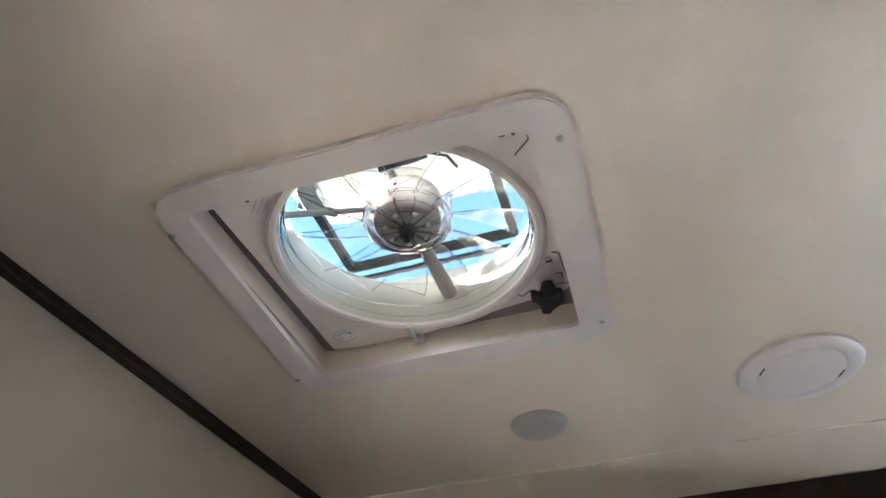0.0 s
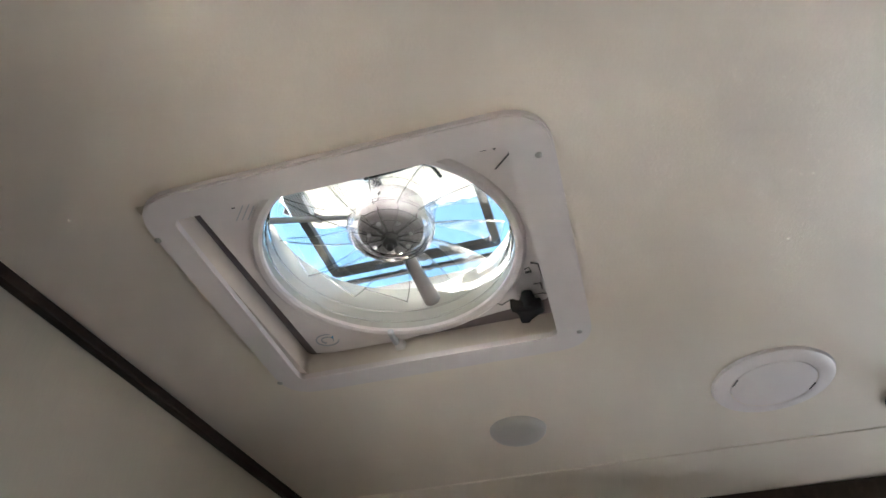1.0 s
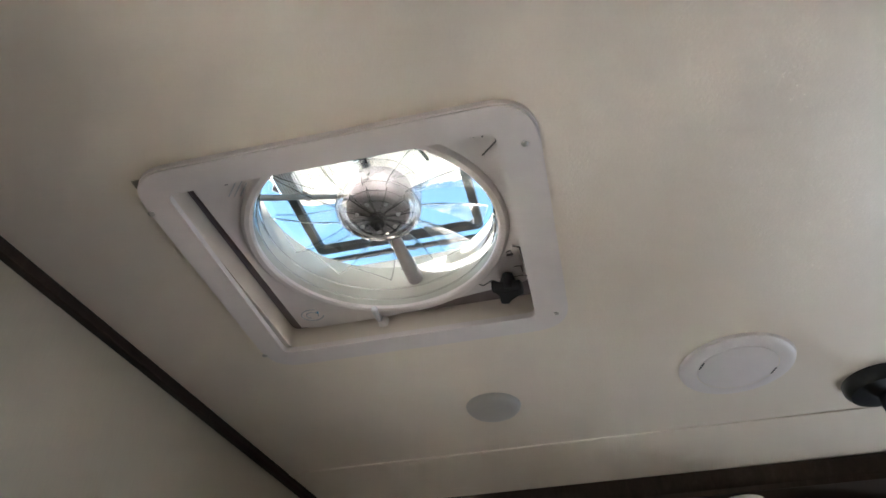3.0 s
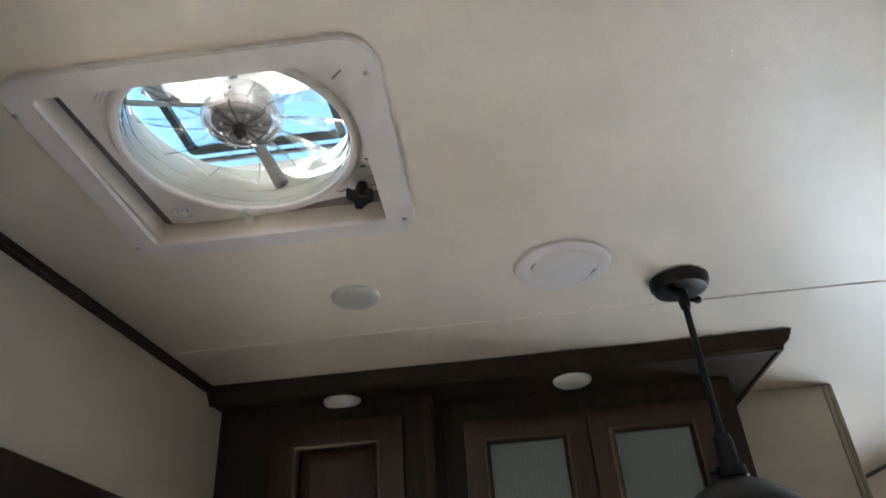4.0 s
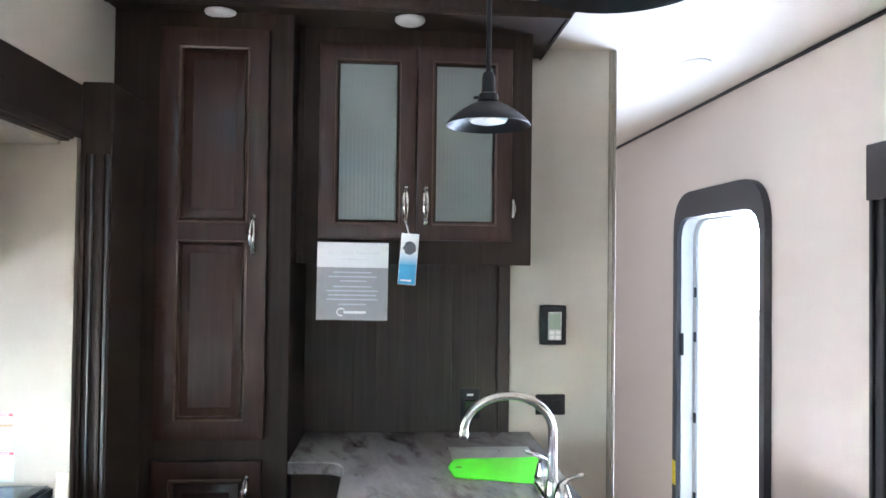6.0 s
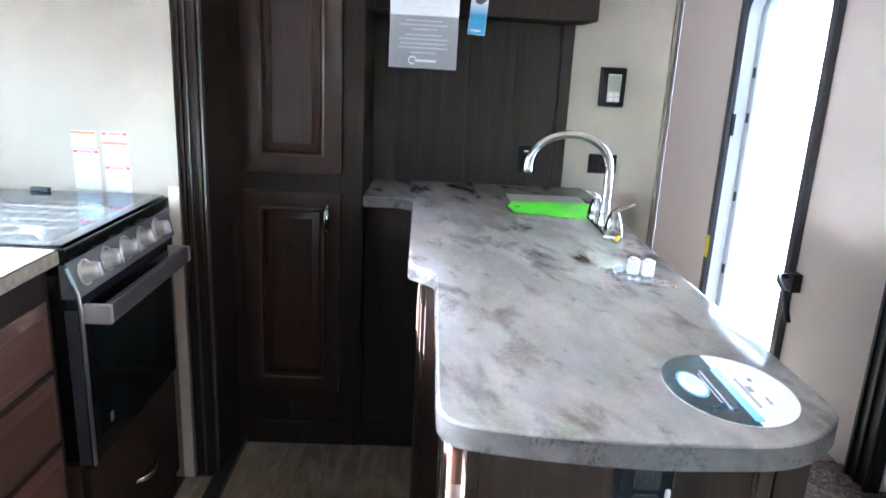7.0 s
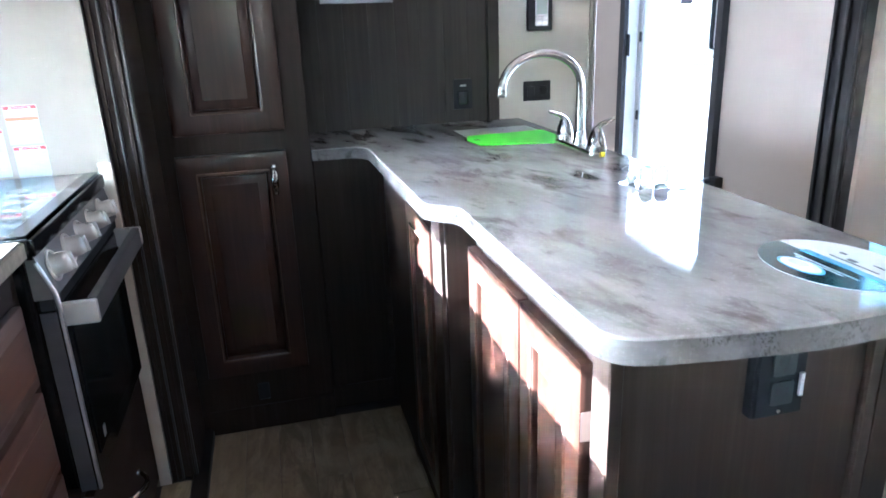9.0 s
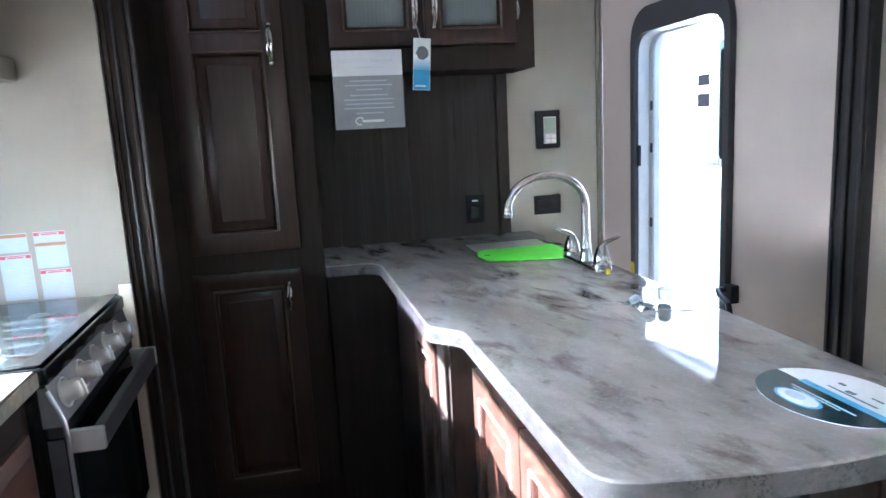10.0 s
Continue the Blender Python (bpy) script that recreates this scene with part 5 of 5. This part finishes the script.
part("hang_hole", bm_prism(rounded(rect(0.408, 1.365, 0.426, 1.377), 0.005), TOP + 0.0040, TOP + 0.0047), M_ink, mat)
bag = thing("fitting_pack", "clear bag with two white plastic fittings on the countertop", "package", (0.6, 0.68, TOP))
bm = bmesh.new()
grid = [[bm.verts.new((0.545 + 0.012 * u - 0.002 * w, 0.628 + 0.012 * w - 0.003 * u, TOP + 0.0012 + 0.0035 * abs(math.sin(2.1 * u + 1.3 * w) * math.cos(0.9 * u * w + 0.4)))) for w in range(9)] for u in range(11)]
for u in range(10):
    for w in range(8):
        bm.faces.new((grid[u][w], grid[u + 1][w], grid[u + 1][w + 1], grid[u][w + 1]))
bmesh.ops.solidify(bm, geom=bm.faces[:], thickness=0.0006)
part("bag", bm, M_clear, bag, "clear crinkled plastic bag")
for x, y in ((0.590, 0.682), (0.620, 0.670)):
    c = part("fitting", moved(bm_box(-0.013, -0.015, 0, 0.013, 0.015, 0.030, 0.005, 3), Matrix.Translation((x, y, TOP + 0.006)) @ Matrix.Rotation(radians(-18), 4, "Z")), M_fit, bag, "white translucent plastic fitting")
    part("cap", bm_lathe([(0.009, 0.0), (0.009, 0.004), (0.007, 0.005), (0, 0.005)], 16, (x, y, TOP + 0.0358)), M_fit, c)
part("blue_plug", moved(bm_lathe([(0, -0.010), (0.007, -0.010), (0.009, -0.004), (0.009, 0.006), (0.005, 0.010), (0, 0.010)], 16), Matrix.Translation((0.560, 0.690, TOP + 0.012)) @ Matrix.Rotation(radians(70), 4, "Y")), M_greyink, bag, "blue-grey plastic plug")
stick = thing("countertop_label", "oval teal and white care label stuck on the countertop", "label", (0.577, 0.14, TOP))
LX, LY, RX, RY = 0.577, 0.140, 0.090, 0.112
ell = [(LX + RX * math.cos(2 * math.pi * i / 48), LY + RY * math.sin(2 * math.pi * i / 48)) for i in range(48)]
part("label_sheet", bm_prism(ell, TOP + 0.0002, TOP + 0.0010), M_paper, stick, "white label half")
half = [(x, y) for x, y in ell if x < LX + 0.002]
part("teal_half", bm_prism(half, TOP + 0.0010, TOP + 0.0014), M_teal, stick, "dark teal label half")
part("blue_stripe", bm_box(LX - 0.004, LY - 0.100, TOP + 0.0014, LX + 0.009, LY + 0.06, TOP + 0.0018), M_sky_ink, stick)
for r0, mat_, z in ((1.0, M_sky_ink, 0.0018), (0.86, M_paper, 0.0022)):
    part("badge", bm_prism([(LX - 0.050 + 0.020 * r0 * math.cos(2 * math.pi * i / 28), LY + 0.005 + 0.042 * r0 * math.sin(2 * math.pi * i / 28)) for i in range(28)], TOP + z - 0.0004, TOP + z), mat_, stick)
part("badge_mark", bm_prism([(LX - 0.048 + 0.010 * math.cos(2 * math.pi * i / 20), LY + 0.012 + 0.018 * math.sin(2 * math.pi * i / 20)) for i in range(20)], TOP + 0.0022, TOP + 0.0026), M_greyink, stick)
bars_of_print(stick, Matrix.Translation((LX, LY, TOP)), [(0.020, -0.06, 0.023, 0.03), (0.026, -0.012, 0.034, 0.004), (0.040, 0.020, 0.046, 0.032), (0.040, -0.050, 0.043, -0.030)], M_ink, lift=0.0016)
bars_of_print(stick, Matrix.Translation((LX, LY, TOP)), [(-0.024, -0.07, -0.021, 0.05), (-0.030, -0.05, -0.028, 0.04)], M_greyink, lift=0.0019)

# ---- notice and hang tag on the wall cabinet ----
no = thing("notice_card", "grey and white notice card hung on the wall cabinet", "sign", (0.1, 1.51, 1.32))
nm = facing_south(-0.009, 1.511, 1.321) @ Matrix.Rotation(radians(-0.4), 4, "Z")
part("card", moved(bm_box(0, 0, -0.001, 0.215, 0.236, 0.001), nm), M_greypaper, no)
part("card_header", moved(bm_box(0.0, 0.160, 0.001, 0.215, 0.236, 0.0014), nm), M_paper, no, "white header of the card")
lettering("DESIGNER", no, nm @ Matrix.Translation((0.020, 0.198, 0.0016)), 0.090, M_paleink)
bars_of_print(no, nm, [(0.118, 0.200, 0.124, 0.213), (0.127, 0.200, 0.150, 0.207), (0.153, 0.200, 0.186, 0.208), (0.060, 0.183, 0.155, 0.187)], M_paleink, lift=0.0020)
bars_of_print(no, nm, [(0.05, 0.143, 0.165, 0.147), (0.035, 0.130, 0.18, 0.134), (0.07, 0.117, 0.15, 0.121), (0.05, 0.100, 0.165, 0.104), (0.03, 0.087, 0.185, 0.091), (0.035, 0.074, 0.18, 0.078), (0.03, 0.061, 0.185, 0.065), (0.065, 0.046, 0.15, 0.050)], M_greyink, lift=0.0016)
part("badge", moved(join(bm_tube([(0.075 + 0.013 * math.cos(0.6 + 0.45 * i), 0.024 + 0.011 * math.sin(0.6 + 0.45 * i), 0) for i in range(11)], 0.0022, 5), bm_prism(rounded(rect(0.082, 0.020, 0.150, 0.0275), 0.003), -0.0003, 0.0006)), nm @ Matrix.Translation((0, 0, 0.001))), M_paper, no, "white printed badge")
tag = thing("hang_tag", "blue and white product tag hanging from a cabinet handle", "tag", (0.267, 1.5, 1.43))
tm = facing_south(0.236, 1.502, 1.432) @ Matrix.Rotation(radians(-4), 4, "Z")
part("tag_card", moved(bm_box(0, 0, -0.0008, 0.054, 0.156, 0.0008), tm), M_paper, tag)
part("tag_blue", moved(bm_box(0.001, 0.001, 0.0008, 0.053, 0.062, 0.0012), tm), M_sky_ink, tag)
for k in range(6):
    part("tag_fade", moved(bm_box(0.001, 0.062 + 0.007 * k, 0.0008, 0.053, 0.0692 + 0.007 * k, 0.0012), tm), M_fade[k], tag)
part("tag_picture", moved(bm_prism([(0.028 + 0.019 * math.cos(2 * math.pi * i / 14) * (1 + 0.15 * math.sin(3 * i)), 0.112 + 0.021 * math.sin(2 * math.pi * i / 14)) for i in range(14)], 0.0008, 0.0014), tm), M_ink, tag)
bars_of_print(tag, tm, [(0.008, 0.010, 0.040, 0.015), (0.018, 0.142, 0.042, 0.148)], M_paper, lift=0.0018)
part("cord", bm_tube([(0.268, 1.502, 1.585), (0.262, 1.505, 1.61), (0.258, 1.510, 1.625)], 0.0012, 6), M_paper, tag)

# ---- range ----
RY0, RY1, RXF, RXB = 0.578, 1.133, -0.592, -1.14
rg = thing("gas_range", "black and stainless gas range with glass cover", "stove", (-0.86, 0.856, 0))
part("body", bm_box(RXB, RY0 + 0.004, 0.46, RXF - 0.012, RY1 - 0.004, 0.925, 0.004), M_enamel, rg)
part("cooktop_tray", bm_ring(rect(RXB, RY0, RXF, RY1), rect(RXB + 0.02, RY0 + 0.02, RXF - 0.025, RY1 - 0.02), 0.912, 0.946), M_enamel, rg, "black enamel cooktop rim")
part("cooktop_floor", bm_box(RXB + 0.02, RY0 + 0.02, 0.921, RXF - 0.025, RY1 - 0.02, 0.926), M_enamel, rg)
gl = part("glass_cover", bm_box(RXB + 0.004, RY0 + 0.004, 0.9465, RXF - 0.003, RY1 - 0.004, 0.951, 0.001), M_cooktop, rg, "tempered glass cover over the burners")
gl.visible_shadow = False
part("front_band", bm_box(RXF - 0.034, RY0 + 0.006, 0.9512, RXF - 0.005, RY1 - 0.006, 0.9526, 0.0005), M_enamel, gl, "black printed band along the glass edge")
part("cover_hinge", bm_box(-0.95, RY1 - 0.030, 0.9512, -0.90, RY1 - 0.012, 0.962, 0.004, 2), M_black, gl, "black rubber hinge block")
for k in range(9):
    part("perforation", bm_lathe([(0, 0.0022), (0.003, 0.002), (0.0042, 0.0)], 10, (RXF - 0.046, RY0 + 0.045 + 0.058 * k, 0.9262)), M_chrome, rg, "bright pressed stud")
for bx, by in ((-0.73, 0.72), (-0.73, 0.99), (-0.98, 0.855)):
    bn = part("burner", bm_lathe([(0, 0.014), (0.030, 0.014), (0.034, 0.010), (0.036, 0.0), (0.05, -0.002), (0.05, -0.004)], 28, (bx, by, 0.928)), M_gratesteel, rg)
    part("burner_cap", bm_lathe([(0, 0.004), (0.018, 0.0035), (0.022, 0.001), (0.022, -0.001)], 24, (bx, by, 0.9425)), M_steel, bn, "bright metal burner cap")
    for k in range(4):
        a = math.pi / 4 + k * math.pi / 2
        part("grate_bar", bm_box(-0.005, -0.075, 0, 0.005, -0.02, 0.008, 0.002), M_gratesteel, bn).data.transform(Matrix.Translation((bx, by, 0.934)) @ Matrix.Rotation(a, 4, "Z"))
for x in (-0.665, -0.735, -0.80, -0.865, -0.93, -0.995, -1.06):
    part("grate_rail", bm_box(x - 0.0028, RY0 + 0.03, 0.935, x + 0.0028, RY1 - 0.03, 0.943, 0.002), M_gratesteel, rg)
for y in (0.625, 0.69, 0.755, 0.82, 0.89, 0.955, 1.02, 1.085):
    part("grate_rail", bm_box(RXB + 0.03, y - 0.0028, 0.935, RXF - 0.035, y + 0.0028, 0.943, 0.002), M_gratesteel, rg)
panel_pts = [(-0.606, 0.838), (-0.574, 0.838), (-0.592, 0.918), (-0.606, 0.918)]
cp = part("control_panel", moved(bm_prism(panel_pts, RY0 + 0.004, RY1 - 0.004), Matrix(((1, 0, 0, 0), (0, 0, 1, 0), (0, 1, 0, 0), (0, 0, 0, 1)))), M_panel, rg, "dark brushed control panel")
part("front_rim", bm_box(-0.612, RY0, 0.916, -0.586, RY1, 0.946, 0.004, 2), M_enamel, rg)
part("edge_bracket", bm_tube([(-0.590, RY0 + 0.002, 0.905), (-0.582, RY0 + 0.001, 0.885), (-0.570, RY0 + 0.001, 0.850), (-0.568, RY0 + 0.002, 0.815)], 0.004, 8), M_alu, rg)
for i, y in enumerate((0.642, 0.744, 0.840, 0.935, 1.032)):
    km = Matrix.Translation((-0.584, y, 0.880)) @ Matrix.Rotation(radians(90 - 12.7), 4, "Y")
    k = part("knob", moved(bm_lathe([(0.0215, 0.0), (0.0215, 0.004), (0.0195, 0.007), (0.0190, 0.022), (0.0178, 0.0275), (0.0140, 0.0310), (0.006, 0.0328), (0, 0.033)], 32), km), M_knob, rg, "satin metal burner knob")
    part("knob_grip", moved(bm_box(-0.0165, -0.0045, 0.020, 0.0165, 0.0045, 0.0375, 0.004, 2), km), M_knob, k)
    part("dial_ring", moved(bm_lathe([(0.029, 0.0), (0.0285, 0.003), (0.0268, 0.0046), (0.0245, 0.0040), (0.024, 0.0)], 32), km), M_knob, cp)
part("vent_gap", bm_box(-0.602, RY0 + 0.012, 0.815, -0.578, RY1 - 0.012, 0.838), M_black, rg)
od = part("oven_door", bm_box(-0.604, RY0 + 0.006, 0.452, -0.572, RY1 - 0.050, 0.815, 0.004, 2), M_enamel, rg, "black oven door")
part("oven_window", bm_box(-0.573, RY0 + 0.05, 0.500, -0.5695, RY1 - 0.09, 0.770, 0.001), M_ovenglass, od, "smoked oven window")
part("door_end", bm_box(-0.603, RY0 + 0.0035, 0.453, -0.576, RY0 + 0.0058, 0.814, 0.001), M_doorend, od, "dark grey painted door end")
part("edge_strip", bm_box(-0.5735, RY0 + 0.004, 0.452, -0.568, RY0 + 0.014, 0.815, 0.001), M_alu, od)
part("oven_badge", bm_box(-0.5700, RY0 + 0.09, 0.512, -0.5685, RY0 + 0.104, 0.535), M_alu, od)
# dark bar and pale end brackets: the fall of light painted as two colours
oh = part("oven_handle", bm_box(-0.534, RY0 + 0.033, 0.779, -0.516, RY1 - 0.065, 0.824, 0.005, 2), M_pull, od, "broad brushed metal door handle")
for y in (RY0 + 0.018, RY1 - 0.064):
    part("handle_bracket", bm_box(-0.574, y, 0.780, -0.515, y + 0.014, 0.823, 0.004, 2), M_knob, oh)
sd = thing("range_drawer_cabinet", "dark drawer base under the range", "cabinet", (-0.8, 0.856, 0))
part("body", bm_box(RXB, RY0, 0.015, -0.606, RY1 - 0.012, 0.452, 0.002), M_frame, sd)
dr = part("drawer_front", bm_box(-0.606, RY0 + 0.012, 0.112, -0.586, RY1 - 0.035, 0.436, 0.005, 2), M_frame, sd)
bow_handle(dr, facing_east(-0.586, 0.855, 0.265), 0, 0, 0.10, False)

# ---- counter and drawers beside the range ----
lc = thing("side_countertop", "laminate countertop beside the range, dimmed colour, sunlit", "countertop", (-0.94, -0.3, 0.918))
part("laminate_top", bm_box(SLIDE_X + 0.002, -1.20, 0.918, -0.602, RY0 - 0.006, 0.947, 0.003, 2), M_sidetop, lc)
part("front_edge", bm_box(-0.6015, -1.20, 0.917, -0.597, RY0 - 0.006, 0.944, 0.0015, 1), M_creamedge, lc, "cream speckled edge band")
for n_, (y1, y0) in enumerate(((0.566, 0.02), (0.016, -0.58), (-0.584, -1.19))):
    cb = thing("drawer_cabinet", "dark drawer cabinet with raised fronts and bow handles", "cabinet", (-0.9, (y0 + y1) / 2, 0), "drawer cabinets beside the range")
    part("body", bm_box(SLIDE_X + 0.02, y0, 0.015, -0.622, y1, 0.918, 0.002), M_frame, cb)
    for z0, z1 in ((0.708, 0.852), (0.545, 0.694), (0.330, 0.531), (0.112, 0.316)):
        fm = facing_east(-0.622, y0 + 0.035, z0)
        w, h = y1 - y0 - 0.07, z1 - z0
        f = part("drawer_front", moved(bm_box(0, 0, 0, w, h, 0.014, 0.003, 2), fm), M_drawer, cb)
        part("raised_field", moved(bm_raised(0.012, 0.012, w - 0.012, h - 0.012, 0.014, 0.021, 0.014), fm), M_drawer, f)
        bow_handle(f, facing_east(-0.601, y0 + 0.035 + w * 0.30, z0 + h * 0.55), 0, 0, 0.10, False)

# ---- hood and overhead cabinet in the slide-out ----
hood = thing("range_hood", "beige range hood under the overhead cabinet", "hood", (-1.0, 0.9, 1.47))
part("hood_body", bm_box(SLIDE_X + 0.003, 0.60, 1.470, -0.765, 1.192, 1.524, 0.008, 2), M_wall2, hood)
part("hood_filter", bm_box(-1.15, 0.68, 1.466, -0.85, 1.08, 1.471), M_steel, hood)
oc = thing("overhead_cabinet", "dark overhead cabinet with raised panel doors", "cabinet", (-1.05, 0.9, 1.53))
part("body", bm_box(SLIDE_X + 0.003, -0.30, 1.525, -0.826, 1.192, SLIDE_Z - 0.001, 0.002), M_frame, oc)
for y0 in (-0.28, 0.21, 0.70):
    panel_door(oc, facing_east(-0.826, y0, 1.540), 0.455, 0.228, 0.05)

# ---- warning labels on the slide-out's end wall ----
def warning_label(x0, x1, z0, z1, headings):
    """A pasted safety label: paper, headings (height of the top edge, ink, full width or end blocks) and lines of print."""
    wl = thing("warning_label", "white paper safety label with coloured headings on the wall", "label", ((x0 + x1) / 2, 1.199, z0), "safety labels by the range")
    wm = facing_south(x0, 1.1995, 0)
    w = x1 - x0
    part("label_sheet", moved(bm_box(0, z0, -0.0003, w, z1, 0.0006), wm), M_label, wl)
    for zc, ink, full in headings:
        if full:
            part("heading", moved(bm_box(0.001, zc - 0.009, 0.0006, w - 0.001, zc - 0.001, 0.0010), wm), ink, wl)
        else:
            for a, b in ((0.001, 0.013), (w - 0.013, w - 0.001)):
                part("heading", moved(bm_box(a, zc - 0.009, 0.0006, b, zc - 0.001, 0.0010), wm), ink, wl)
            part("heading", moved(bm_box(0.013, zc - 0.003, 0.0006, w - 0.013, zc - 0.001, 0.0010), wm), ink, wl)
            part("print_line", moved(bm_box(0.018, zc - 0.0075, 0.0006, w - 0.018, zc - 0.0045, 0.0010), wm), ink, wl)
    z = z1 - 0.014
    k = 0
    while z > z0 + 0.004:
        if all(not zc - 0.012 < z < zc + 0.002 for zc, _, _ in headings):
            part("print_line", moved(bm_box(0.005, z, 0.0006, w - 0.006 - 0.020 * ((k * 0.618) % 1), z + 0.0013, 0.0010), wm), M_greyink, wl, smooth=False)
        z -= 0.0042
        k += 1
    return wl


warning_label(-0.874, -0.804, 1.064, 1.111, [(1.110, M_brown_ink, True)])
warning_label(-0.872, -0.800, 0.944, 1.058, [(1.057, M_red, False)])
warning_label(-0.789, -0.717, 1.019, 1.111, [(1.110, M_red, False), (1.084, M_brown_ink, True)])
warning_label(-0.786, -0.714, 0.940, 1.015, [(1.014, M_red, False)])

# ---- floor planks ----
PW = 0.102


def plank_mesh(w, length):
    return to_mesh("plank", moved(bm_box(-w / 2 + 0.0006, -length / 2 + 0.0006, -0.004, w / 2 - 0.0004, length / 2 - 0.0004, 0.0, 0.0004), Matrix.Identity(4)), M_plank, False)


def lay(parent, x0, x1, y0, y1, z, length):
    cols = max(1, round((x1 - x0) / PW))
    w = (x1 - x0) / cols
    me = {}
    for c in range(cols):
        y = y0 - random.random() * length
        while y < y1:
            a, b = max(y, y0), min(y + length, y1)
            if b - a > 0.02:
                key = round(b - a, 2)
                if key not in me:
                    me[key] = plank_mesh(w, key)
                ob = new("plank", me[key])
                ob.matrix_basis = Matrix.Translation((x0 + w * (c + 0.5), (a + b) / 2, z))
                ob.parent = parent
            y += length


lay(bpy.data.objects["floor"], -0.476, 1.36, -1.4, 1.45, 0.0, 0.92)
lay(bpy.data.objects["floor"], 0.68, XR, 1.45, 4.5, 0.0, 1.22)
lay(bpy.data.objects["slide_floor"], -0.606, -0.523, -1.0, 1.20, 0.018, 0.92)
rest = [bm_box(x, y, -0.004, x + 0.1008, y + 1.2, -0.0002) for x in np.arange(-0.476, 1.25, 0.102) for y in (YS, YS + 1.2)]
tagged(part("plank_field", join(*rest), M_plank, bpy.data.objects["floor"], smooth=False), kind="stuff")
